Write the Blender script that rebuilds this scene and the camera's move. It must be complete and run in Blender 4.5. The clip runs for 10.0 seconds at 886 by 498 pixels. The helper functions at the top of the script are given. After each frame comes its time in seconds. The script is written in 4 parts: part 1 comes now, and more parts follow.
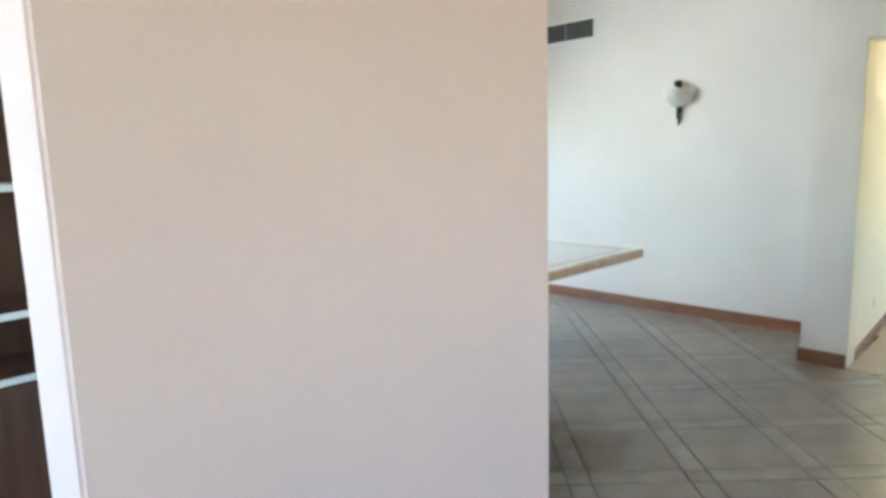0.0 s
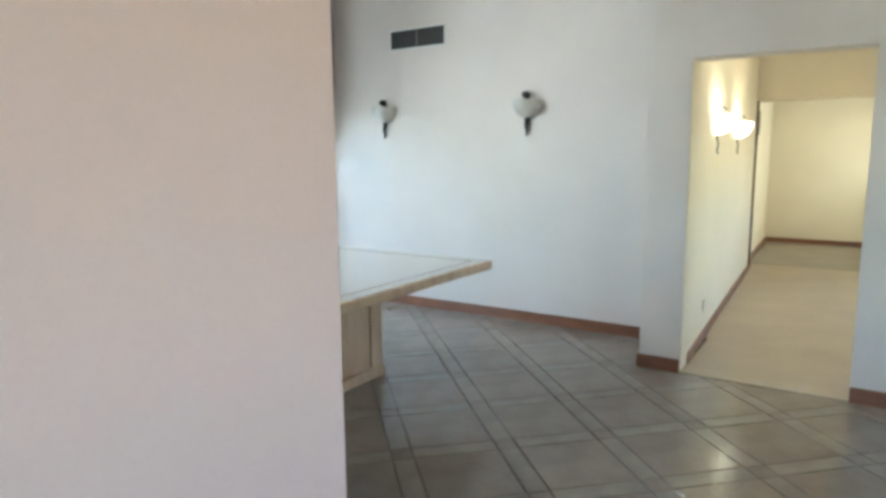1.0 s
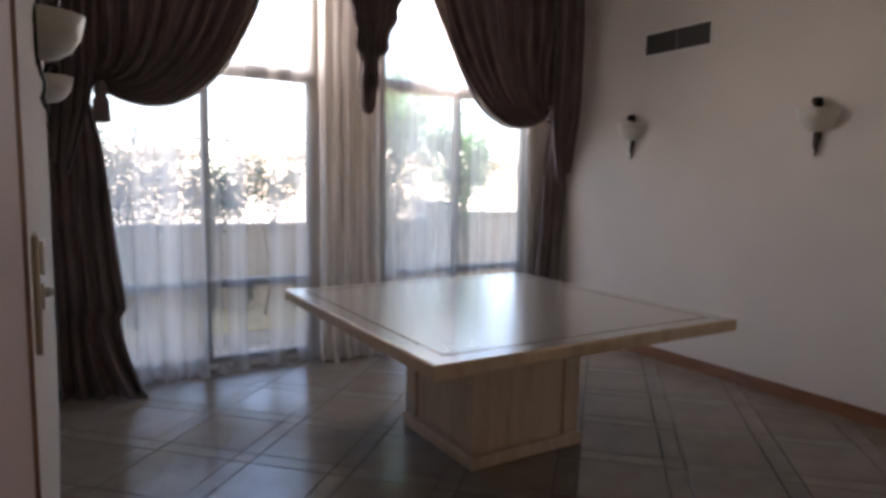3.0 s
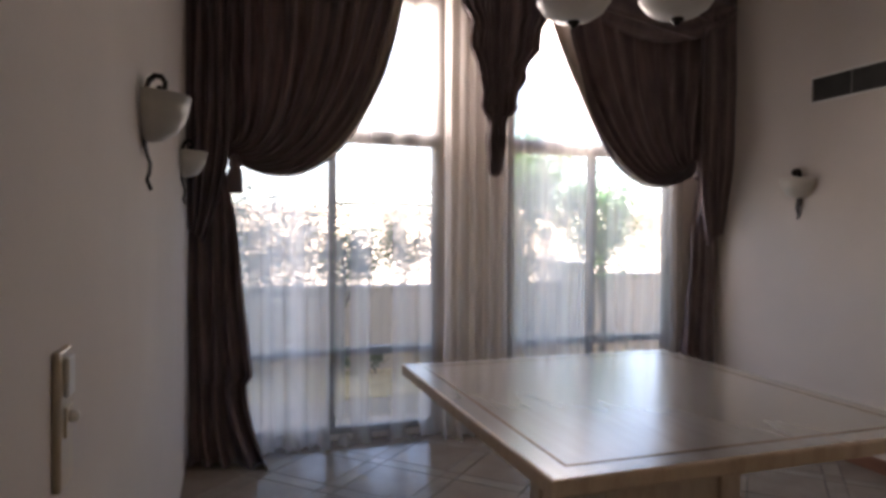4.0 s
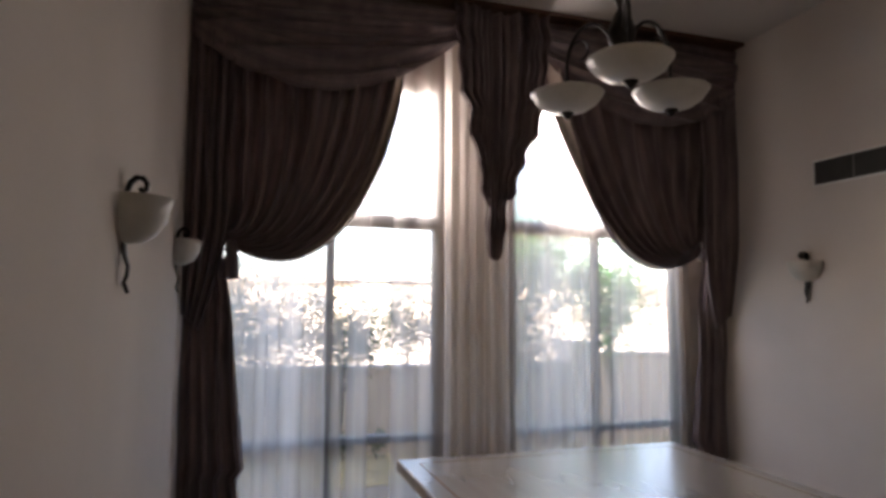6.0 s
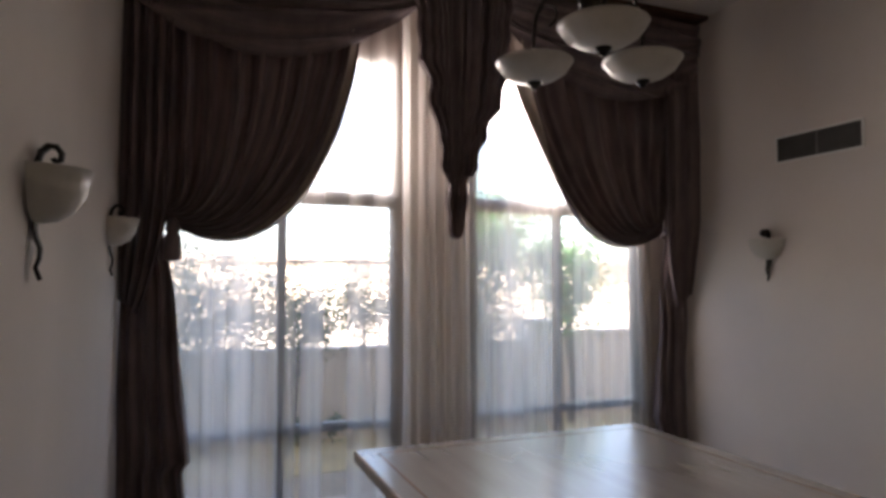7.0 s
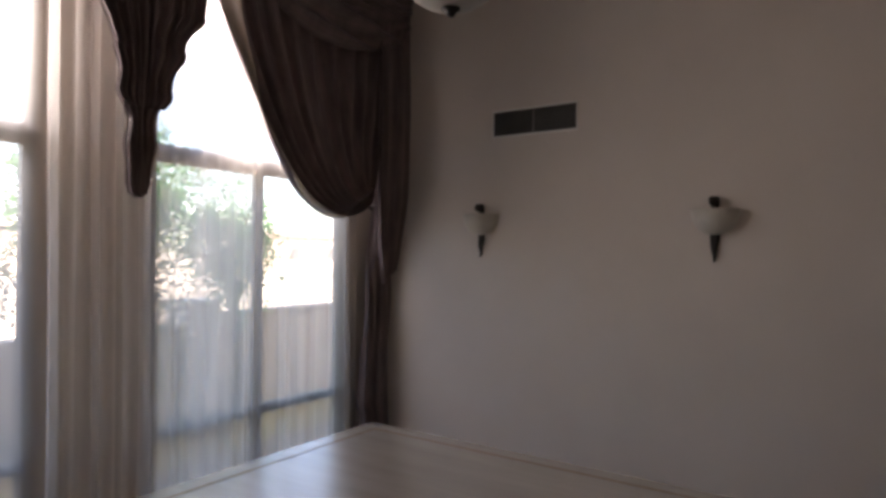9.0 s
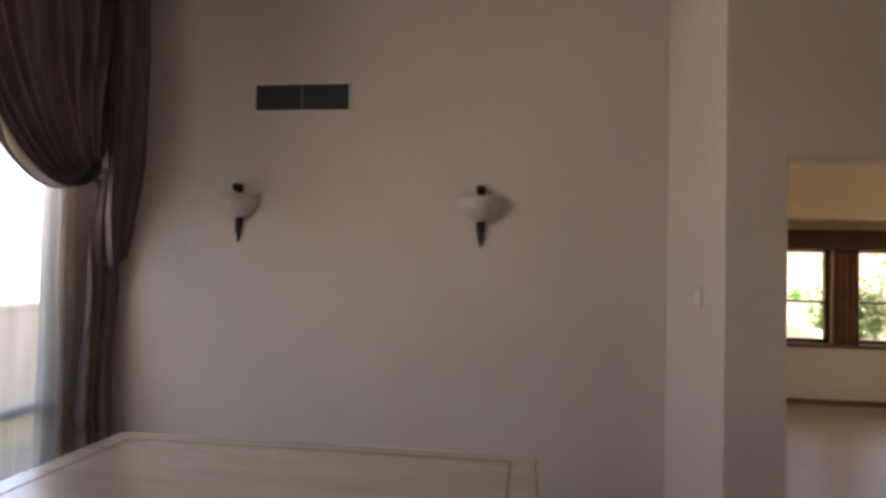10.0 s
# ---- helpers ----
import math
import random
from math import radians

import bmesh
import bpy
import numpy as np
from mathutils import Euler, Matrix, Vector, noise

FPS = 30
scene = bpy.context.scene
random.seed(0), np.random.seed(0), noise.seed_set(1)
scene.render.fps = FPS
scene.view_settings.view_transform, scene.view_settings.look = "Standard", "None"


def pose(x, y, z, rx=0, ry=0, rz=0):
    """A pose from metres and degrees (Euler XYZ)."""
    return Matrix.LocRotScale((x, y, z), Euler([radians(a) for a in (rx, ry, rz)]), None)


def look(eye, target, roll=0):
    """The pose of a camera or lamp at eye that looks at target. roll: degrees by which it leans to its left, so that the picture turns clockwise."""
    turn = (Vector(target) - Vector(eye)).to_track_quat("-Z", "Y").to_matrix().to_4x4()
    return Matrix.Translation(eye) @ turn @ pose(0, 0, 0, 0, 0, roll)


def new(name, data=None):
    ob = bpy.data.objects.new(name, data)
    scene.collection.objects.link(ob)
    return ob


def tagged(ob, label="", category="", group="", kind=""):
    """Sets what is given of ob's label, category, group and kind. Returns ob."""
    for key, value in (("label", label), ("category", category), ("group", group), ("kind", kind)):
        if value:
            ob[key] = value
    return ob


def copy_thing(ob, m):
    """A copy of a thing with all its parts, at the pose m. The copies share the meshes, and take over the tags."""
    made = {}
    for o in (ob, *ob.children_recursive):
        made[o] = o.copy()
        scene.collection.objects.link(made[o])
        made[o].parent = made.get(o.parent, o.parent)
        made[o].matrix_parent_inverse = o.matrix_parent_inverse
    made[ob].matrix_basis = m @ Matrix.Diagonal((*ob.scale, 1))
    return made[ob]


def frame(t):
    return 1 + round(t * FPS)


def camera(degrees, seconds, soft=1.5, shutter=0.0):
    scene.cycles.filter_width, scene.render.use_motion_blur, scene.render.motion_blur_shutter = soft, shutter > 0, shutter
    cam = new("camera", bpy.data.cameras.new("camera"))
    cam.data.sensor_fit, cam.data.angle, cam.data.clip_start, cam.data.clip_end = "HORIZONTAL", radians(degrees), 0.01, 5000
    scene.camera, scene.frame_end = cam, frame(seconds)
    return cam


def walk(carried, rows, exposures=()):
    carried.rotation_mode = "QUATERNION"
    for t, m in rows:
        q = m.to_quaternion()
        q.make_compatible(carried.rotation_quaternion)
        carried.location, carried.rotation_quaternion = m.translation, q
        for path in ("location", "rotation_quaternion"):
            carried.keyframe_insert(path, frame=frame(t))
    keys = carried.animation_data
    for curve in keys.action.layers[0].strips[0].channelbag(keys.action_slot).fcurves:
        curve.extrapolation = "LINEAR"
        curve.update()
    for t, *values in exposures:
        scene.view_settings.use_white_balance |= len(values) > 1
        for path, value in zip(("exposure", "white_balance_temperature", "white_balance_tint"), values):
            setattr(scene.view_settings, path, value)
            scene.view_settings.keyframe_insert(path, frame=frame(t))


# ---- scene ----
cam = camera(69.5, 10.0, soft=3.4)
PATH = [
    (0, (-5.292, -5.000, 1.438), (-3.904, -3.590, 1.144), -1.55),
    (0.5, (-5.174, -4.965, 1.447), (-3.555, -3.829, 1.150), -0.43),
    (1, (-5.019, -4.952, 1.457), (-3.367, -3.861, 1.170), -0.49),
    (1.5, (-4.878, -4.928, 1.442), (-3.300, -3.732, 1.161), -0.92),
    (2, (-4.680, -4.956, 1.473), (-3.251, -3.588, 1.176), -0.76),
    (2.2, (-4.575, -4.915, 1.480), (-3.211, -3.484, 1.178), 0.02),
    (3.3, (-4.088, -4.763, 1.421), (-3.194, -2.983, 1.247), 0.93),
    (3.5, (-4.057, -4.696, 1.453), (-3.243, -2.875, 1.301), 0.82),
    (4, (-3.960, -4.584, 1.512), (-3.325, -2.689, 1.460), 0.59),
    (4.5, (-3.913, -4.550, 1.555), (-3.331, -2.637, 1.600), 0.36),
    (5, (-3.896, -4.557, 1.585), (-3.316, -2.647, 1.719), 0.38),
    (5.5, (-3.886, -4.560, 1.604), (-3.298, -2.656, 1.782), 0.53),
    (7, (-3.819, -4.346, 1.641), (-3.088, -2.487, 1.736), 0.16),
    (7.5, (-3.813, -4.186, 1.631), (-2.937, -2.390, 1.698), -0.01),
    (8, (-3.721, -3.986, 1.640), (-2.665, -2.288, 1.681), -0.26),
    (8.5, (-3.809, -3.656, 1.671), (-2.450, -2.189, 1.683), -0.04),
    (9, (-3.835, -3.301, 1.661), (-2.191, -2.162, 1.673), 0.61),
    (9.5, (-3.837, -3.082, 1.599), (-1.987, -2.324, 1.635), 0.52),
    (10, (-3.848, -2.800, 1.513), (-1.867, -2.535, 1.563), 1.20),
]
EXPO = [
    (0, 5.5, 5650, -5), (0.5, 5.12, 5650, -3), (1.0, 5.24, 5580, -4), (1.5, 5.42, 5530, -8), (2.2, 4.5, 5980, 1),
    (3.3, 3.19, 7050, 23), (4.5, 3.2, 7150, 23), (5.7, 3.12, 7150, 22),
    (7.0, 3.0, 7050, 21), (7.5, 2.72, 7050, 21), (8, 2.72, 7050, 21), (9, 2.8, 7150, 22), (9.5, 2.5, 7450, 23), (10, 3.35, 7700, 22),
]
walk(cam, [(t, look(e, g, r)) for t, e, g, r in PATH], EXPO)

# ---- daylight ----
world = bpy.data.worlds.new("sky")
scene.world = world
world.use_nodes = True
wn = world.node_tree.nodes
sky = wn.new("ShaderNodeTexSky")
sky.sky_type = "NISHITA"
sky.sun_disc = False
sky.sun_elevation, sky.sun_rotation = radians(50), radians(194)
world.node_tree.links.new(sky.outputs[0], wn["Background"].inputs[0])
wn["Background"].inputs[1].default_value = 0.095
sun = new("sun", bpy.data.lights.new("sun", "SUN"))
sun.data.energy, sun.data.angle, sun.data.color = 3.5, radians(0.5), (1.0, 0.95, 0.87)
sun.matrix_world = look((0, 0, 20), (4, 16.3, 0))

# ---- plan, in metres: the window wall lies at y = 0, the sconce wall at x = 0 ----
XL = -4.22         # dining wall with the switch
CEIL = 3.76
XO, OY0, OY1, OZ = -0.69, -3.99, -4.96, 2.055     # wall with the opening to the passage
STUB = [(-5.095, -4.14), (-4.268, -4.261), (-4.212, -3.913), (-4.42, -3.913), (-4.42, -3.99), (-5.095, -3.97)]   # the end wall, anticlockwise
WIN_L, WIN_R = (-4.06, -2.46), (-1.89, -0.37)
WIN_Z0, WIN_Z1 = 0.04, 3.22


# the sky's light in the heads of the two windows
for wx0, wx1 in (WIN_L, WIN_R):
    pane_light = new("sky_stand_in", bpy.data.lights.new("sky_stand_in", "AREA"))
    pane_light.data.shape, pane_light.data.size, pane_light.data.size_y = "RECTANGLE", wx1 - wx0 - 0.14, 0.86
    pane_light.data.energy, pane_light.data.color = 6.8, (0.99, 0.97, 0.95)
    pane_light.matrix_world = look(((wx0 + wx1) / 2, 0.125, 2.72), ((wx0 + wx1) / 2 + 1.0, -3.0, 2.9))

# added lamp in an unseen opening, to brighten the passage end
added_side_light = new("sky_stand_in", bpy.data.lights.new("sky_stand_in", "AREA"))
added_side_light.data.shape, added_side_light.data.size, added_side_light.data.size_y = "RECTANGLE", 1.3, 0.95
added_side_light.data.energy, added_side_light.data.color = 0.9, (1.0, 0.93, 0.78)
added_side_light.matrix_world = look((5.65, -5.5, 1.4), (5.65, -3.0, 1.3))


# ---- materials ----
def material(name):
    m = bpy.data.materials.new(name)
    m.use_nodes = True
    return m, m.node_tree.nodes, m.node_tree.links, m.node_tree.nodes["Principled BSDF"]


def surface(name, dark, light, rough=0.6, metal=0.0, scale=4.0, fine=60.0, bump=0.1, spread=0.25, stretch=(1, 1, 1), random_mix=0.0, spec=0.5):
    """A surface with broad mottling, fine grain and relief."""
    m, n, l, b = material(name)
    tc = n.new("ShaderNodeTexCoord")
    mp = n.new("ShaderNodeMapping")
    mp.inputs["Scale"].default_value = stretch
    l.new(tc.outputs["Object"], mp.inputs[0])
    big, small = n.new("ShaderNodeTexNoise"), n.new("ShaderNodeTexNoise")
    for t, s, d in ((big, scale, 4), (small, fine, 3)):
        t.inputs["Scale"].default_value, t.inputs["Detail"].default_value = s, d
        l.new(mp.outputs[0], t.inputs["Vector"])
    mix = n.new("ShaderNodeMath")
    mix.operation = "MULTIPLY_ADD"
    l.new(small.outputs[0], mix.inputs[0])
    mix.inputs[1].default_value = spread
    l.new(big.outputs[0], mix.inputs[2])
    last = mix
    if random_mix:
        oi = n.new("ShaderNodeObjectInfo")
        add = n.new("ShaderNodeMath")
        add.operation = "MULTIPLY_ADD"
        l.new(oi.outputs["Random"], add.inputs[0])
        add.inputs[1].default_value = random_mix
        l.new(mix.outputs[0], add.inputs[2])
        last = add
    ramp = n.new("ShaderNodeValToRGB")
    ramp.color_ramp.elements[0].position, ramp.color_ramp.elements[1].position = 0.35, 0.85 + random_mix
    ramp.color_ramp.elements[0].color, ramp.color_ramp.elements[1].color = (*dark, 1), (*light, 1)
    l.new(last.outputs[0], ramp.inputs[0])
    l.new(ramp.outputs[0], b.inputs["Base Color"])
    b.inputs["Roughness"].default_value, b.inputs["Metallic"].default_value = rough, metal
    b.inputs["Specular IOR Level"].default_value = spec
    if bump:
        bp = n.new("ShaderNodeBump")
        bp.inputs["Strength"].default_value, bp.inputs["Distance"].default_value = bump, 0.004
        l.new(mix.outputs[0], bp.inputs["Height"])
        l.new(bp.outputs[0], b.inputs["Normal"])
    return m


PLASTER = surface("wall plaster", (0.60, 0.545, 0.50), (0.67, 0.61, 0.565), 0.88, scale=1.3, fine=90, bump=0.12, spec=0.15)
# beige paint too; the pink cast of the light is put into this colour
PLASTER_STUB = surface("wall plaster tinted by pink light", (0.565, 0.437, 0.425), (0.63, 0.495, 0.485), 0.7, scale=1.5, fine=90, bump=0.1)
CEILING = surface("ceiling paint", (0.66, 0.62, 0.58), (0.72, 0.68, 0.64), 0.8, scale=1.1, fine=120, bump=0.08)
PASSAGE = surface("passage paint", (0.67, 0.59, 0.44), (0.73, 0.65, 0.49), 0.7, scale=1.2, fine=90, bump=0.08)
BASEBOARD = surface("red-brown baseboard", (0.16, 0.066, 0.036), (0.235, 0.104, 0.058), 0.35, scale=5, fine=70, bump=0.08, stretch=(1, 1, 6))
GROUT = surface("dark grout", (0.055, 0.045, 0.036), (0.085, 0.07, 0.058), 0.8, scale=20, fine=200)
TILE = surface("grey stone tile", (0.142, 0.113, 0.087), (0.222, 0.180, 0.141), 0.165, scale=5, fine=45, bump=0.03, spread=0.35, random_mix=0.22, spec=0.6)
STRIP = surface("paler stone border tile", (0.150, 0.124, 0.098), (0.232, 0.195, 0.156), 0.18, scale=7, fine=50, bump=0.03, spread=0.35, random_mix=0.2, spec=0.5)
PASSAGE_TILE = surface("beige polished tile", (0.36, 0.29, 0.20), (0.45, 0.37, 0.26), 0.42, scale=2.5, fine=40, bump=0.03)
TRAVERTINE = surface("travertine", (0.285, 0.257, 0.222), (0.365, 0.337, 0.300), 0.20, scale=2.0, fine=9, bump=0.0, spread=0.22, stretch=(4.0, 0.5, 3), spec=0.9)
TRAVERTINE.node_tree.nodes["Principled BSDF"].inputs["Coat Weight"].default_value = 1.0
TRAVERTINE.node_tree.nodes["Principled BSDF"].inputs["Coat Roughness"].default_value = 0.26
TRAVERTINE.node_tree.nodes["Principled BSDF"].inputs["Coat IOR"].default_value = 1.85
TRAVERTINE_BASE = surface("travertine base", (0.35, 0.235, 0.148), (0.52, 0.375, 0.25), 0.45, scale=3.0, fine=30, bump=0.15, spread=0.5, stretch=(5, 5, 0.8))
INLAY = surface("brown inlay", (0.15, 0.10, 0.063), (0.23, 0.16, 0.10), 0.2, scale=20, fine=90)
IRON = surface("dark wrought iron", (0.012, 0.010, 0.009), (0.035, 0.028, 0.024), 0.45, metal=0.6, scale=14, fine=120, bump=0.3)
ALU = surface("grey window aluminium", (0.165, 0.16, 0.155), (0.225, 0.22, 0.215), 0.4, metal=0.3, scale=6, fine=120, bump=0.03)
PLASTIC = surface("cream switch plastic", (0.52, 0.43, 0.32), (0.58, 0.49, 0.37), 0.3, scale=9, fine=90, bump=0.02)
WHITE = surface("white painted metal", (0.70, 0.69, 0.66), (0.77, 0.76, 0.73), 0.4, scale=5, fine=90, bump=0.03)
VENT_DARK = surface("dark vent slat", (0.035, 0.033, 0.032), (0.07, 0.066, 0.062), 0.45, metal=0.3, scale=8, fine=90)
WOOD = surface("dark cabinet wood", (0.055, 0.024, 0.014), (0.13, 0.06, 0.033), 0.4, scale=4, fine=40, bump=0.1, stretch=(6, 6, 0.6))
OCHRE = surface("ochre cabinet wood", (0.22, 0.15, 0.06), (0.32, 0.23, 0.10), 0.4, scale=4, fine=40, bump=0.1, stretch=(6, 6, 0.6))
GARDEN_WALL = surface("cream garden wall render", (0.50, 0.42, 0.33), (0.62, 0.53, 0.42), 0.8, scale=2, fine=40, bump=0.3)
PAVING = surface("sandy paving", (0.36, 0.265, 0.16), (0.50, 0.39, 0.25), 0.8, scale=2, fine=30, bump=0.2)
SAND = surface("pale dusty ground", (0.42, 0.36, 0.28), (0.55, 0.48, 0.38), 0.9, scale=0.2, fine=8, bump=0.2)
PASSAGE_FAR = surface("brown polished tile", (0.20, 0.165, 0.12), (0.28, 0.235, 0.175), 0.35, scale=2.5, fine=40, bump=0.03)
GREY_PAVING = surface("grey paving", (0.22, 0.18, 0.125), (0.34, 0.285, 0.20), 0.8, scale=3, fine=40, bump=0.2)
PALE_STEP = surface("pale cream step", (0.36, 0.30, 0.225), (0.46, 0.39, 0.30), 0.7, scale=3, fine=40, bump=0.1)
DRY_GRASS = surface("dry ochre lawn", (0.24, 0.19, 0.085), (0.42, 0.34, 0.17), 0.95, scale=3, fine=90, bump=0.6, spread=0.5)
TERRACOTTA = surface("faded terracotta roof", (0.34, 0.27, 0.22), (0.46, 0.38, 0.32), 0.8, scale=1, fine=12, bump=0.3)
BARK = surface("grey bark", (0.07, 0.055, 0.042), (0.16, 0.13, 0.10), 0.9, scale=8, fine=60, bump=0.6)


def leaf_material(name, dark, light, through_colour):
    """A leaf that lets some light through."""
    m = surface(name, dark, light, 0.5, scale=3, fine=30, bump=0.0)
    n, l = m.node_tree.nodes, m.node_tree.links
    tr, mx = n.new("ShaderNodeBsdfTranslucent"), n.new("ShaderNodeMixShader")
    tr.inputs[0].default_value = (*through_colour, 1)
    mx.inputs[0].default_value = 0.4
    l.new(n["Principled BSDF"].outputs[0], mx.inputs[1])
    l.new(tr.outputs[0], mx.inputs[2])
    l.new(mx.outputs[0], n["Material Output"].inputs[0])
    return m


LEAF = leaf_material("dark green leaf", (0.04, 0.075, 0.03), (0.09, 0.14, 0.06), (0.08, 0.14, 0.05))
LEAF_BRIGHT = leaf_material("bright green leaf", (0.06, 0.19, 0.045), (0.12, 0.32, 0.09), (0.14, 0.42, 0.10))
TAN_FENCE = surface("tan yard fence", (0.36, 0.33, 0.26), (0.48, 0.44, 0.36), 0.8, scale=3, fine=40, bump=0.2, stretch=(1, 6, 0.6))
# drape edge band, made paler to show window light on the turned cloth
LINING_LIT = surface("taupe satin edge band with light in its colour", (0.40, 0.34, 0.28), (0.54, 0.47, 0.40), 0.4, scale=5, fine=90, bump=0.05, stretch=(3, 3, 0.8))
PELMET = surface("dark red pelmet cloth", (0.03, 0.009, 0.008), (0.06, 0.018, 0.015), 0.7, scale=6, fine=90)
BROWN_CLOTH = surface("brown blind cloth", (0.16, 0.085, 0.05), (0.24, 0.13, 0.08), 0.8, scale=5, fine=80)


def cloth_material(name, dark, light, rough, stripes, across):
    """Dark satin weave, with woven stripes along its fall and a little light coming through."""
    m = surface(name, dark, light, rough, scale=4, fine=160, bump=0.10, stretch=(3, 3, 0.9))
    n, l = m.node_tree.nodes, m.node_tree.links
    b = n["Principled BSDF"]
    uv, cut, tri, ramp, mul = n.new("ShaderNodeUVMap"), n.new("ShaderNodeSeparateXYZ"), n.new("ShaderNodeMath"), n.new("ShaderNodeValToRGB"), n.new("ShaderNodeMix")
    uv.uv_map = "cloth"
    l.new(uv.outputs[0], cut.inputs[0])
    sc, fr = n.new("ShaderNodeMath"), n.new("ShaderNodeMath")
    sc.operation, fr.operation, tri.operation = "MULTIPLY", "FRACT", "PINGPONG"
    sc.inputs[1].default_value, tri.inputs[1].default_value = stripes, 0.5
    l.new(cut.outputs["Y" if across else "X"], sc.inputs[0])
    l.new(sc.outputs[0], fr.inputs[0])
    l.new(fr.outputs[0], tri.inputs[0])
    e = ramp.color_ramp.elements
    e[0].position, e[0].color = 0.14, (0.50, 0.47, 0.52, 1)
    e[1].position, e[1].color = 0.24, (1.0, 1.0, 1.0, 1)
    k = e.new(0.40)
    k.color = (1.0, 1.0, 1.0, 1)
    k = e.new(0.45)
    k.color = (1.35, 1.28, 1.26, 1)
    l.new(tri.outputs[0], ramp.inputs[0])
    mul.data_type, mul.blend_type = "RGBA", "MULTIPLY"
    mul.inputs[0].default_value = 0.5
    old = b.inputs["Base Color"].links[0].from_socket
    l.new(old, mul.inputs[6])
    l.new(ramp.outputs[0], mul.inputs[7])
    l.new(mul.outputs[2], b.inputs["Base Color"])
    b.inputs["Sheen Weight"].default_value, b.inputs["Sheen Roughness"].default_value = 0.3, 0.4
    tr, mx = n.new("ShaderNodeBsdfTranslucent"), n.new("ShaderNodeMixShader")
    tr.inputs[0].default_value = (light[0] * 1.2, light[1] * 1.1, light[2], 1)
    mx.inputs[0].default_value = 0.06
    l.new(b.outputs[0], mx.inputs[1])
    l.new(tr.outputs[0], mx.inputs[2])
    l.new(mx.outputs[0], n["Material Output"].inputs[0])
    return m


DRAPE = cloth_material("brown satin drape", (0.119, 0.086, 0.089), (0.224, 0.168, 0.169), 0.38, 15, False)
DRAPE_FALL = cloth_material("brown satin drape fall", (0.119, 0.086, 0.089), (0.224, 0.168, 0.169), 0.38, 6, False)
DRAPE_SWAG = cloth_material("brown satin swag", (0.119, 0.086, 0.089), (0.224, 0.168, 0.169), 0.38, 6, True)


def sheer_material(name, clear_low, clear_high):
    """White voile: see-through, denser where its threads bunch up along the fall."""
    m, n, l, b = material(name)
    b.inputs["Base Color"].default_value, b.inputs["Roughness"].default_value = (0.84, 0.785, 0.715, 1), 0.8
    tc, mp, nz = n.new("ShaderNodeTexCoord"), n.new("ShaderNodeMapping"), n.new("ShaderNodeTexNoise")
    mp.inputs["Scale"].default_value = (4.6, 4.6, 0.06)
    nz.inputs["Scale"].default_value, nz.inputs["Detail"].default_value = 1.6, 1.4
    l.new(tc.outputs["Object"], mp.inputs[0])
    l.new(mp.outputs[0], nz.inputs["Vector"])
    mr = n.new("ShaderNodeMapRange")
    mr.inputs["From Min"].default_value, mr.inputs["From Max"].default_value = 0.35, 0.68
    mr.inputs["To Min"].default_value, mr.inputs["To Max"].default_value = clear_high, clear_low
    l.new(nz.outputs[0], mr.inputs[0])
    tp, tl, m1, m2 = n.new("ShaderNodeBsdfTransparent"), n.new("ShaderNodeBsdfTranslucent"), n.new("ShaderNodeMixShader"), n.new("ShaderNodeMixShader")
    tl.inputs[0].default_value = (0.955, 0.912, 0.86, 1)
    m1.inputs[0].default_value = 0.84
    l.new(b.outputs[0], m1.inputs[1])
    l.new(tl.outputs[0], m1.inputs[2])
    l.new(mr.outputs[0], m2.inputs[0])
    l.new(m1.outputs[0], m2.inputs[1])
    l.new(tp.outputs[0], m2.inputs[2])
    l.new(m2.outputs[0], n["Material Output"].inputs[0])
    return m


SHEER = sheer_material("white voile", 0.17, 0.56)
SHEER_DENSE = sheer_material("doubled white voile", 0.38, 0.66)
SHEER_THIN = sheer_material("thin white voile", 0.50, 0.82)


def glass_material(name):
    m, n, l, b = material(name)
    g, t, mx, lw = n.new("ShaderNodeBsdfGlossy"), n.new("ShaderNodeBsdfTransparent"), n.new("ShaderNodeMixShader"), n.new("ShaderNodeLayerWeight")
    g.inputs["Roughness"].default_value = 0.02
    lw.inputs["Blend"].default_value = 0.5
    steep, add = n.new("ShaderNodeMath"), n.new("ShaderNodeMath")
    steep.operation, add.operation = "POWER", "MULTIPLY_ADD"
    steep.inputs[1].default_value = 4.5
    add.inputs[1].default_value, add.inputs[2].default_value = 0.6, 0.03
    l.new(lw.outputs["Facing"], steep.inputs[0])
    l.new(steep.outputs[0], add.inputs[0])
    l.new(add.outputs[0], mx.inputs[0])
    l.new(t.outputs[0], mx.inputs[1])
    l.new(g.outputs[0], mx.inputs[2])
    l.new(mx.outputs[0], n["Material Output"].inputs[0])
    return m


GLASS = glass_material("window glass")


def frosted_material(name, glow, colour):
    m = surface(name, (0.47, 0.445, 0.40), (0.58, 0.555, 0.505), 0.35, scale=9, fine=60, bump=0.04)
    b = m.node_tree.nodes["Principled BSDF"]
    b.inputs["Emission Color"].default_value, b.inputs["Emission Strength"].default_value = (*colour, 1), glow
    return m


FROSTED = frosted_material("frosted alabaster glass", 0.0, (1, 1, 1))
FROSTED_LIT = frosted_material("lit frosted glass", 0.25, (1.0, 0.85, 0.60))


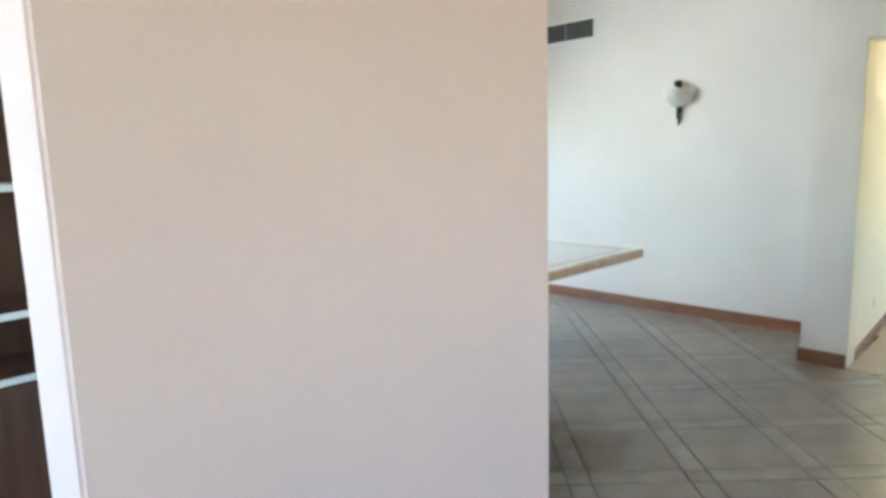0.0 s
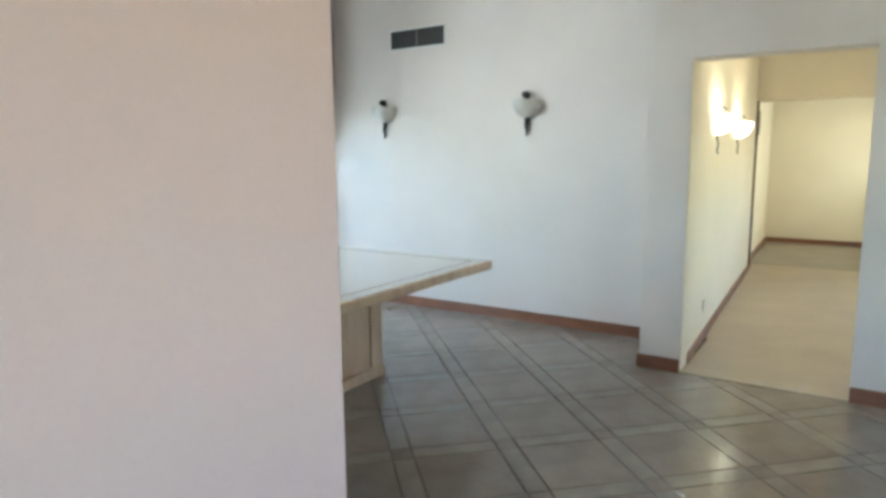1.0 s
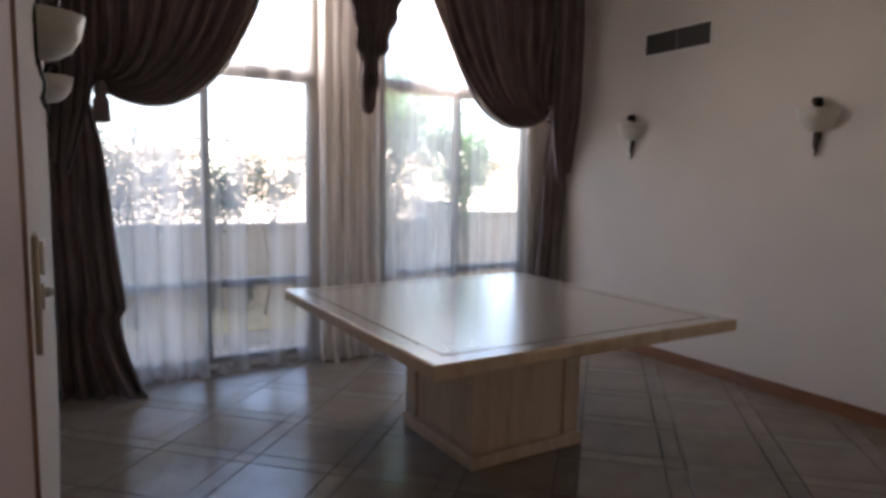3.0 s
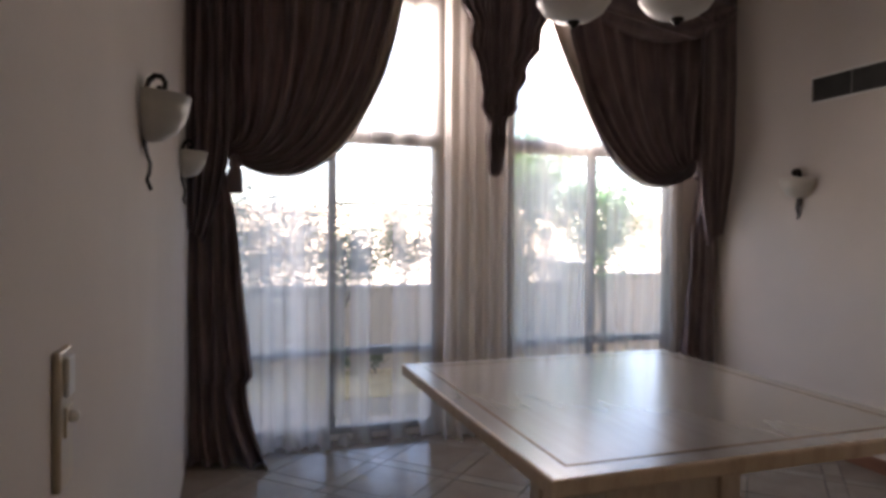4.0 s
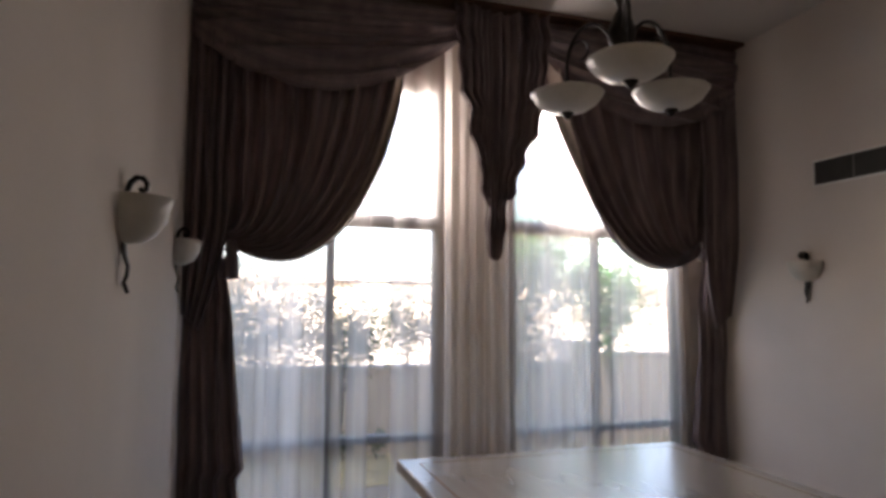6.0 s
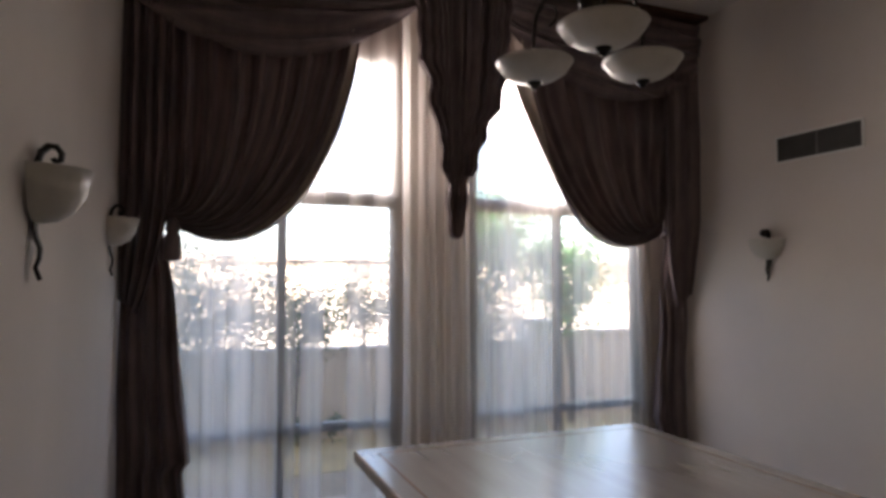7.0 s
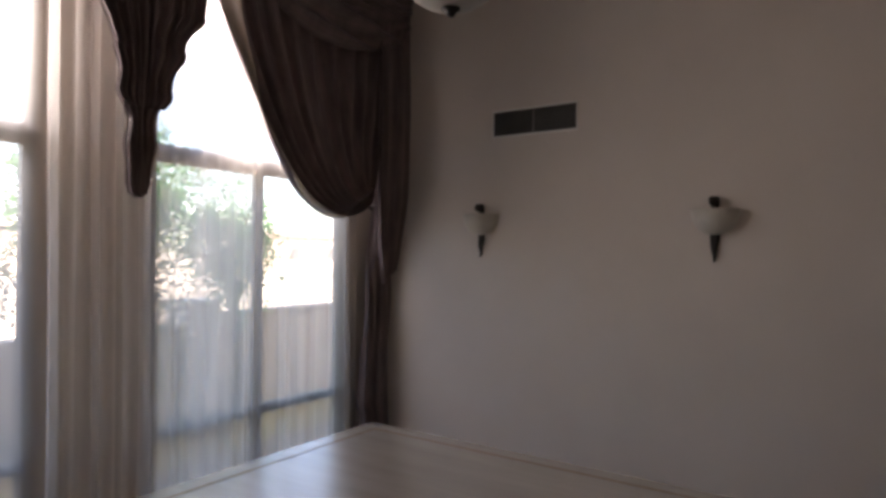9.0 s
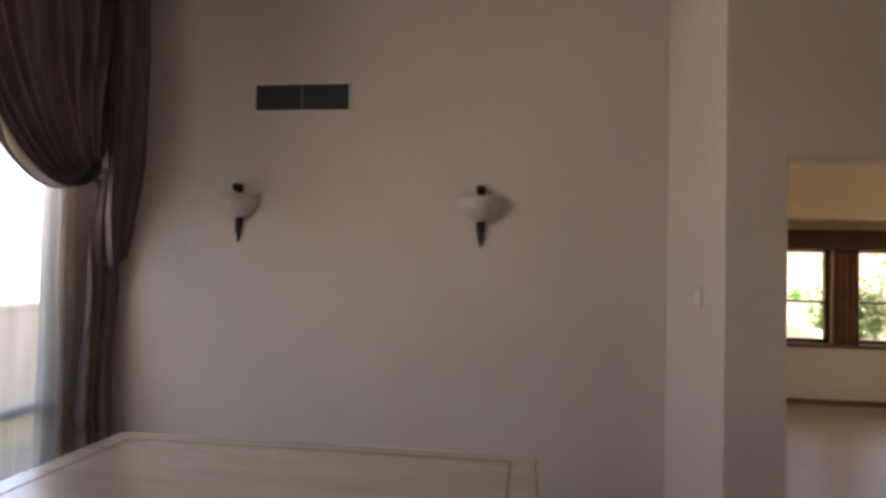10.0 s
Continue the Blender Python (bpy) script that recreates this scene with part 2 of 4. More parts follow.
# ---- mesh helpers ----
def part(name, bm, mat, parent=None, label="", smooth=False):
    me = bpy.data.meshes.new(name)
    bm.normal_update()
    bm.to_mesh(me)
    bm.free()
    me.materials.append(mat)
    if smooth:
        for p in me.polygons:
            p.use_smooth = True
    ob = new(name, me)
    ob.parent = parent
    if label:
        ob["label"] = label
    return ob


def thing(name, at, label, category, group="", kind=""):
    ob = new(name)
    ob.location = at
    return tagged(ob, label, category, group, kind)


def box(x0, x1, y0, y1, z0, z1, bevel=0.0, bm=None):
    own = bm is None
    bm = bm or bmesh.new()
    sub = bmesh.new() if bevel else bm
    vs = [sub.verts.new(c) for c in ((x0, y0, z0), (x1, y0, z0), (x1, y1, z0), (x0, y1, z0), (x0, y0, z1), (x1, y0, z1), (x1, y1, z1), (x0, y1, z1))]
    for f in ((3, 2, 1, 0), (4, 5, 6, 7), (0, 1, 5, 4), (1, 2, 6, 5), (2, 3, 7, 6), (3, 0, 4, 7)):
        sub.faces.new([vs[i] for i in f])
    if bevel:
        bmesh.ops.bevel(sub, geom=sub.edges[:], offset=bevel, segments=2, affect="EDGES", profile=0.5)
        me = bpy.data.meshes.new("tmp")
        sub.to_mesh(me)
        sub.free()
        bm.from_mesh(me)
        bpy.data.meshes.remove(me)
    return bm


def prism(corners, z0, z1):
    """An upright block on a plan outline (anticlockwise)."""
    bm = bmesh.new()
    low = [bm.verts.new((x, y, z0)) for x, y in corners]
    high = [bm.verts.new((x, y, z1)) for x, y in corners]
    bm.faces.new(low[::-1])
    bm.faces.new(high)
    k = len(corners)
    for i in range(k):
        bm.faces.new((low[i], low[(i + 1) % k], high[(i + 1) % k], high[i]))
    return bm


def lathe(profile, turns=28, a0=0.0, a1=2 * math.pi, bm=None, at=(0, 0, 0)):
    """Turn a profile of (radius, height) about the z axis."""
    bm = bm or bmesh.new()
    full = abs(a1 - a0 - 2 * math.pi) < 1e-6
    rings = []
    for i in range(turns + (0 if full else 1)):
        a = a0 + (a1 - a0) * i / turns
        rings.append([bm.verts.new((at[0] + r * math.cos(a), at[1] + r * math.sin(a), at[2] + z)) for r, z in profile])
    for i in range(turns):
        p, q = rings[i], rings[(i + 1) % len(rings)]
        for j in range(len(profile) - 1):
            bm.faces.new((p[j], q[j], q[j + 1], p[j + 1]))
    return bm


def tube(points, radii, sides=8, bm=None):
    """A round bar along points, with its radius at each."""
    bm = bm or bmesh.new()
    pts = [Vector(p) for p in points]
    rings, side = [], None
    for i, p in enumerate(pts):
        d = (pts[min(i + 1, len(pts) - 1)] - pts[max(i - 1, 0)]).normalized()
        if side is None:
            side = d.orthogonal().normalized()
        side = (side - d * side.dot(d)).normalized()
        up = d.cross(side)
        r = radii[i] if hasattr(radii, "__len__") else radii
        rings.append([bm.verts.new(p + (side * math.cos(a) + up * math.sin(a)) * r) for a in (2 * math.pi * k / sides for k in range(sides))])
    for a, b in zip(rings, rings[1:]):
        for k in range(sides):
            bm.faces.new((a[k], a[(k + 1) % sides], b[(k + 1) % sides], b[k]))
    bm.faces.new(rings[0][::-1])
    bm.faces.new(rings[-1])
    return bm


def sheet(fn, nu, nv, thick=0.0):
    """A cloth: fn(u, v) gives places for u and v from 0 to 1; with a thickness it gets a back and hems."""
    bm = bmesh.new()
    g = [[bm.verts.new(fn(i / nu, j / nv)) for j in range(nv + 1)] for i in range(nu + 1)]
    for i in range(nu):
        for j in range(nv):
            bm.faces.new((g[i][j], g[i + 1][j], g[i + 1][j + 1], g[i][j + 1]))
    uv = bm.loops.layers.uv.new("cloth")
    where = {w: (i / nu, j / nv) for i, row in enumerate(g) for j, w in enumerate(row)}
    for f in bm.faces:
        for c in f.loops:
            c[uv].uv = where[c.vert]
    if thick:
        bm.normal_update()
        bmesh.ops.solidify(bm, geom=bm.faces[:], thickness=thick)
    return bm


def ripple(a, n, sharp=0.3):
    """Cloth folds: round ridges with tighter valleys."""
    return math.cos(2 * math.pi * n * a) + sharp * math.cos(4 * math.pi * n * a + 0.6)


# ---- structure ----
def setting(name, bm, mat, label, category="wall", smooth=False):
    return tagged(part(name, bm, mat, None, "", smooth), label, category, kind="structure")


def wall_with_holes(x0, x1, y0, y1, z0, z1, holes):
    """A wall along x with through openings (x0, x1, z0, z1), in order along x."""
    bm = bmesh.new()
    x = x0
    for a, b, c, d in holes:
        if a > x:
            box(x, a, y0, y1, z0, z1, bm=bm)
        if c > z0:
            box(a, b, y0, y1, z0, c, bm=bm)
        if d < z1:
            box(a, b, y0, y1, d, z1, bm=bm)
        x = b
    box(x, x1, y0, y1, z0, z1, bm=bm)
    return bm


setting("wall_north", wall_with_holes(-8.4, 0.25, 0.0, 0.10, -0.1, CEIL + 0.1, [(*WIN_L, WIN_Z0, WIN_Z1), (*WIN_R, WIN_Z0, WIN_Z1)]), PLASTER, "beige plastered window wall with two tall openings")
setting("wall_east", box(0.0, 0.25, -3.7, 0.0, -0.1, CEIL + 0.1), PLASTER, "plain beige plastered dining wall")
setting("wall_return", prism([(XO, OY0), (0.245, OY0 + 0.09), (0.245, -3.57), (0.0, -3.60), (XO, -3.72)], -0.1, CEIL + 0.1), PLASTER, "projecting plastered wall corner beside the passage")
bm = box(XO, XO + 0.2, -8.2, OY1, -0.1, CEIL + 0.1)
box(XO, XO + 0.2, OY1, OY0, OZ, CEIL + 0.1, bm=bm)
setting("wall_passage", bm, PLASTER, "plastered wall with a plain passage opening")
setting("wall_west", box(XL - 0.2, XL, STUB[2][1] + 0.003, 0.0, -0.1, CEIL + 0.1), PLASTER, "beige plastered dining wall with switch and lamps")
bm = prism(STUB, -0.1, CEIL + 0.1)
bmesh.ops.bevel(bm, geom=[e for e in bm.edges if abs(e.verts[0].co.z - e.verts[1].co.z) > 1], offset=0.006, segments=3, affect="EDGES")
setting("wall_stub", bm, PLASTER_STUB, "beige plastered end wall at the dining room entrance, pink light in its colour")
# narrow strip for the dark line where the two walls meet
setting("trim", box(XL - 0.01, XL + 0.012, STUB[2][1] + 0.001, STUB[2][1] + 0.008, 0.0, CEIL), BASEBOARD, "thin red-brown line along the wall edge", "trim")
# both hall walls are unseen; their openings are added to light the entrance
setting("wall_hall_west", wall_with_holes(-8.2, XO, -8.4, -8.2, -0.1, CEIL + 0.1, [(-5.7, -4.6, 1.2, 2.1)]), PASSAGE, "plastered hall wall with an added, unseen window opening")
side = wall_with_holes(-8.4, -1.2, 8.2, 8.4, -0.1, CEIL + 0.1, [(-4.6, -2.0, 0.9, 2.4)])
bmesh.ops.rotate(side, verts=side.verts, cent=(0, 0, 0), matrix=Matrix.Rotation(radians(90), 3, "Z"))
setting("wall_hall_far", side, PASSAGE, "unseen plastered hall wall with an opening added for light")
setting("wall_alcove", box(-8.2, XL - 0.2, -1.4, -1.2, -0.1, CEIL + 0.1), PLASTER, "plain plastered alcove wall behind the shelves")
setting("wall_north_outer", box(0.25, 3.2, 0.0, 0.10, -0.1, CEIL + 0.1), PLASTER, "plain outer house wall east of the dining room")
setting("roof", box(-8.5, 3.3, -8.5, 0.34, CEIL + 0.121, CEIL + 0.36), CEILING, "flat roof slab of the house", "roof")
setting("ceiling", box(-8.4, 0.25, -8.4, 0.26, CEIL, CEIL + 0.12), CEILING, "plain pale painted ceiling", "ceiling")

# passage and sitting room beyond it
setting("passage_jamb", box(XO + 0.002, XO + 0.198, OY0 - 0.006, OY0 - 0.001, 0.0, OZ - 0.002), PASSAGE, "cream side of the passage opening")
def passage_y(x):
    return OY0 - 0.005 + 0.049 * (x - XO)


setting("passage_wall", prism([(XO + 0.2, passage_y(XO + 0.2)), (3.75, passage_y(3.75)), (3.75, -3.3), (0.25, -3.3), (0.25, passage_y(0.25) + 0.02), (XO + 0.2, passage_y(XO + 0.2) + 0.01)], -0.05, 2.75), PASSAGE, "cream passage wall with two lit lamps")
setting("passage_wall_far", prism([(3.95, passage_y(3.95) + 0.06), (6.85, passage_y(6.85) + 0.02), (6.85, -3.2), (3.95, -3.2)], -0.05, 2.75), PASSAGE, "cream passage wall beyond the doorway")
setting("passage_end", box(6.8, 7.0, -5.6, -3.2, -0.05, 2.75), PASSAGE, "cream end wall of the passage")
# the opening is unseen, added to let light onto the passage end
setting("passage_side", wall_with_holes(4.25, 6.9, -5.6, -5.4, -0.05, 2.75, [(5.0, 6.3, 0.9, 1.9)]), PASSAGE, "cream passage side wall with an added, unseen opening for light")
# added out of view to block the sun from that opening
setting("sun_blocker", box(4.7, 7.4, -6.0, -5.88, -0.1, 2.6), PASSAGE, "unseen wall added to keep the sun off the passage opening")
bay = wall_with_holes(-8.3, -5.4, -0.1, 0.1, -0.05, 2.75, [(-7.6, -6.5, 0.70, 1.80), (-6.28, -5.75, 0.70, 1.80)])
bmesh.ops.rotate(bay, verts=bay.verts, cent=(0, 0, 0), matrix=Matrix.Rotation(radians(90), 3, "Z"))
bmesh.ops.translate(bay, verts=bay.verts, vec=(4.15, 0, 0))
setting("sitting_room_wall", bay, PASSAGE, "cream wall with two windows over a low parapet")
# unseen opening, added so that daylight brightens the passage wall
setting("sitting_room_side", wall_with_holes(XO + 0.2, 4.3, -8.5, -8.3, -0.05, 2.75, [(1.1, 2.25, 0.95, 1.95)]), PASSAGE, "cream sitting room wall with an added, unseen opening for light")
setting("passage_ceiling", prism([(XO + 0.2, -8.5), (7.0, -8.5), (7.0, -3.2), (0.25, -3.2), (0.25, OY0 + 0.001), (XO + 0.2, OY0 + 0.001)], 2.62, 2.75), CEILING, "low cream passage ceiling", "ceiling")
setting("passage_beam", box(3.8, 4.1, -5.4, -3.72, 2.10, 2.62), PASSAGE, "cream ceiling beam across the passage", "beam")
setting("sitting_room_beam", box(3.4, 4.04, -8.3, -5.42, 2.1, 2.62), PASSAGE, "cream dropped bulkhead over the windows", "beam")
setting("passage_floor", prism([(XO, OY1), (XO + 0.2, OY1), (XO + 0.2, -8.4), (7.0, -8.4), (7.0, -3.2), (0.25, -3.2), (0.25, OY0 - 0.002), (XO, OY0 - 0.002)], -0.08, 0.006), PASSAGE_TILE, "pale beige polished floor of the passage", "floor")
setting("passage_floor_far", prism([(4.3, -5.4), (6.8, -5.4), (6.8, passage_y(6.8) + 0.02), (4.3, passage_y(4.3) + 0.05)], 0.0, 0.010), PASSAGE_FAR, "darker floor at the end of the passage", "floor")
setting("doorway_frame", prism([(3.86, -3.785), (3.94, -3.78), (3.94, -3.70), (3.86, -3.705)], 0.0, 2.1), WOOD, "dark wooden door frame in the passage wall", "door frame")
setting("wall_closet", box(3.7, 4.0, -3.5, -3.25, 0, 2.7), WOOD, "dark recess behind the passage doorway")


def baseboard(a, b, depth=0.016, height=0.092):
    """A skirting board between two plan points; its front lies to the left of the way from a to b."""
    a, b = Vector((*a, 0)), Vector((*b, 0))
    d = (b - a).normalized()
    n = Vector((-d.y, d.x, 0)) * depth
    e = n * 0.2
    c = [b - e, b + n, a + n, a - e]
    bm = prism([(p.x, p.y) for p in c], 0.0, height)
    bmesh.ops.bevel(bm, geom=[e for e in bm.edges if all(v.co.z > 0.05 for v in e.verts)], offset=0.004, segments=2, affect="EDGES")
    return setting("baseboard", bm, BASEBOARD, "low red-brown baseboard along the wall", "baseboard")


baseboard((0, -3.60), (0, 0))
baseboard((XO, -3.72), (0, -3.60))
baseboard((XO, OY0 + 0.0), (XO, -3.72))
baseboard((XO, -8.2), (XO, OY1))
baseboard((3.75, passage_y(3.75)), (XO + 0.2, passage_y(XO + 0.2)), height=0.07)
baseboard((6.8, passage_y(6.8) + 0.02), (3.95, passage_y(3.95) + 0.06), height=0.08)
baseboard((6.8, -5.4), (6.8, passage_y(6.8)), height=0.08)
baseboard((4.05, -8.3), (4.05, -5.4), height=0.06)


# ---- windows of the dining room ----
def window(name, x0, x1, mullion):
    root = thing(name, (x0, 0, 0), "tall grey aluminium window with a transom and a lower rail", "window", kind="structure")
    y0, y1, w = 0.004, 0.06, 0.05

    def bar(n, *b):
        o = part(n, box(*b, bevel=0.005), ALU, root)
        o.matrix_parent_inverse = Matrix.Translation((-x0, 0, 0))
        return o

    bar("window_frame", x0 + 0.002, x0 + w, y0, y1, WIN_Z0, WIN_Z1)
    bar("window_frame", x1 - w, x1 - 0.002, y0, y1, WIN_Z0, WIN_Z1)
    bar("window_frame", x0 + w, x1 - w, y0, y1, WIN_Z1 - w, WIN_Z1 - 0.002)
    bar("window_frame", x0 + w, x1 - w, y0, y1, WIN_Z0 + 0.002, WIN_Z0 + w)
    bar("transom", x0 + w, x1 - w, y0 - 0.004, y1, 2.15, 2.25)
    bar("mullion", mullion - 0.03, mullion + 0.03, y0 + 0.002, y1 - 0.002, WIN_Z0 + w, 2.15)
    bar("lower_rail", x0 + w, mullion - 0.03, y0 + 0.004, y1 - 0.004, 0.61, 0.67)
    bar("lower_rail", mullion + 0.03, x1 - w, y0 + 0.004, y1 - 0.004, 0.61, 0.67)
    for a, b, c, d in ((x0 + w, x1 - w, 2.25, WIN_Z1 - w), (x0 + w, mullion - 0.03, 0.67, 2.15), (mullion + 0.03, x1 - w, 0.67, 2.15), (x0 + w, mullion - 0.03, WIN_Z0 + w, 0.61), (mullion + 0.03, x1 - w, WIN_Z0 + w, 0.61)):
        p = part("pane", box(a, b, 0.030, 0.034, c, d), GLASS, root)
        p.matrix_parent_inverse = Matrix.Translation((-x0, 0, 0))
        p.visible_shadow = False
    return root


window("window_1", *WIN_L, -3.26)
window("window_2", *WIN_R, -1.13)


# ---- drapes ----
def bez(a, b, c, d, t):
    s = 1 - t
    return s * s * s * a + 3 * s * s * t * b + 3 * s * t * t * c + t * t * t * d


def drape(side, x_wall, x_top, x_tie, z_tie, x_low, z_low_pull):
    """A held-back drape: the swept upper part, the gathered fall below its tie, and the tie with its tassel. side: 1 opens towards +x."""
    root = thing("curtain", (x_wall, -0.2, 0), "dark brown satin drape held back by a tie", "curtain", "drapes at the windows")

    def place(o):
        o.matrix_parent_inverse = Matrix.Translation((-x_wall, 0.2, 0))
        return o

    span = x_top - x_wall

    def swept(u, v):
        tx = x_wall + span * (0.03 + 0.97 * u)
        c1 = tx - 0.06 * side * u, 2.75 + 0.25 * (1 - u)
        c2 = x_tie + (x_low - x_tie) * u, z_low_pull + 0.6 * (1 - u)
        x = bez(tx, c1[0], c2[0], x_tie, v)
        z = bez(3.72, c1[1], c2[1], z_tie + 0.12 * (1 - u), v)
        full = (1 - v) ** 0.5 * 0.054 + 0.018
        fold = u + 0.05 * math.sin(3 * v + 5 * u) + 0.035 * noise.noise((u * 7, v * 1.3, side * 3))
        y = -0.19 - 0.10 * u * math.sin(math.pi * v) - full * ripple(fold, 11) * (0.75 + 0.5 * noise.noise((u * 9, v, 4))) - 0.03 * v
        n = noise.noise((x * 3, z * 3, side)) * 0.018
        return x + n * 0.5, y + n, z

    place(part("swept_cloth", sheet(swept, 150, 46, 0.004), DRAPE, root, smooth=True))

    # the edge band; its pale colour holds the light from the window
    def lining(u, v):
        x, y, z = swept(0.945 + 0.042 * u + 0.012 * noise.noise((v * 5, side, 2)), 0.04 + 0.90 * v)
        return x, y - 0.009, z

    place(part("lit_lining_edge", sheet(lining, 8, 46, 0.002), LINING_LIT, root, "taupe satin edge band, window light painted in", smooth=True))

    def fall(u, v):
        z = 3.72 * (1 - v) + 0.003
        near = math.exp(-((z - z_tie) / 0.35) ** 2)
        low = max(0.0, 1 - z / z_tie)
        wide = 0.275 - 0.06 * near + 0.11 * low + 0.10 * max(0.0, 1 - z / 0.45) ** 2
        wide += 0.045 * max(0.0, 1 - (z - 0.50) / 0.7) if z > 0.50 else 0.0
        wide *= 1.0 if side > 0 else 0.86
        x = x_wall + side * (0.012 + wide * u)
        depth = 0.017 + 0.022 * low * u + 0.03 * max(0.0, 1 - z / 0.4)
        y = -0.15 - depth * ripple(u + 0.04 * math.sin(2.2 * z) + 0.09 * noise.noise((u * 3, z * 0.8, side + 21)), 4.0) - 0.16 * max(0.0, 1 - z / 0.4) ** 2 * (0.4 + u)
        n = noise.noise((x * 4, z * 1.5, side + 7)) * 0.02
        return x + n * 0.4, min(y + n, -0.06), z

    place(part("fall", sheet(fall, 72, 70, 0.004), DRAPE_FALL, root, smooth=True))

    def side_panel(u, v):
        z = 3.718 - (3.718 - z_tie + 0.50) * v
        low = max(0.0, (z_tie + 0.12 - z) / 0.62)
        wide = ((0.27 if side > 0 else 0.325) - 0.03 * v ** 3) * (1 - 0.55 * low ** 1.8)
        fold = u + 0.04 * noise.noise((u * 5, v * 2, side + 11))
        y = -0.275 - 0.03 * math.sin(math.pi * min(1, v * 1.15)) + 0.09 * low ** 2 - 0.026 * ripple(fold, 4.0) + noise.noise((u * 4, z * 2, side)) * 0.012
        return x_wall + side * (0.008 + wide * u), y, z - 0.10 * u * v ** 6

    place(part("side_panel", sheet(side_panel, 56, 60, 0.004), DRAPE_FALL, root, smooth=True))

    def tie(u, v):
        a = u * 2 * math.pi
        return x_wall + side * (0.150 + 0.120 * math.cos(a)), -0.19 + 0.082 * math.sin(a), z_tie - 0.02 + 0.07 * (v - 0.5) + 0.03 * math.cos(a)

    place(part("tie_band", sheet(tie, 28, 4, 0.006), DRAPE, root, smooth=True))
    if side < 0:
        return root
    tassel = lathe([(0.0, 0.03), (0.018, 0.022), (0.038, -0.01), (0.042, -0.045), (0.032, -0.062), (0.046, -0.09), (0.052, -0.22), (0.030, -0.226), (0.0, -0.222)], 16, at=(x_wall + side * 0.295, -0.33, z_tie - 0.05))
    place(part("tassel", tassel, DRAPE, root, "brown corded tassel", smooth=True))
    return root


drape(1, XL, -2.74, -4.03, 2.02, -3.20, 1.42)
drape(-1, 0.0, -1.74, -0.30, 2.02, -1.17, 1.47)


def valance(x0, x1, deep, lean):
    """Two swags, the upper over the lower, under a plain heading."""
    mid = (x0 + x1) / 2
    root = thing("valance", (mid, -0.28, 3.7), "dark brown satin swag valance across the window head", "valance", "valances")
    way = 1 if x1 > x0 else -1

    def swag(d, out, folds, tilt):
        def fn(u, v):
            hang = math.sin(math.pi * (u * 0.96 + 0.02)) ** 0.75
            z = 3.705 - v * (0.13 + tilt * (1 - u) + (d - 0.13) * hang)
            y = -0.315 - out - 0.06 * hang * math.sin(math.pi * min(1, v * 1.1)) - 0.030 * ripple(v * (0.5 + 0.5 * hang) + 0.15 * u, folds) * (0.3 + 0.7 * hang)
            return x0 + (x1 - x0) * u, y + noise.noise((u * 6, v * 5, x0 + out)) * 0.014, z
        return fn

    pieces = [("swag", sheet(swag(deep, 0.0, 4.2, lean), 64, 50, 0.004)), ("over_swag", sheet(swag(deep * 0.62, 0.035, 3.2, lean * 0.4), 64, 40, 0.004)), ("heading", box(min(x0, x1) + 0.004, max(x0, x1) - 0.004, -0.335, -0.31, 3.665, 3.722, bevel=0.008))]
    for n, bm in pieces:
        o = part(n, bm, DRAPE if n == "heading" else DRAPE_SWAG, root, smooth=True)
        o.matrix_parent_inverse = Matrix.Translation((-mid, 0.28, -3.7))
    return root


valance(XL + 0.01, -2.40, 0.56, 0.22)
valance(-0.01, -1.80, 0.56, 0.22)


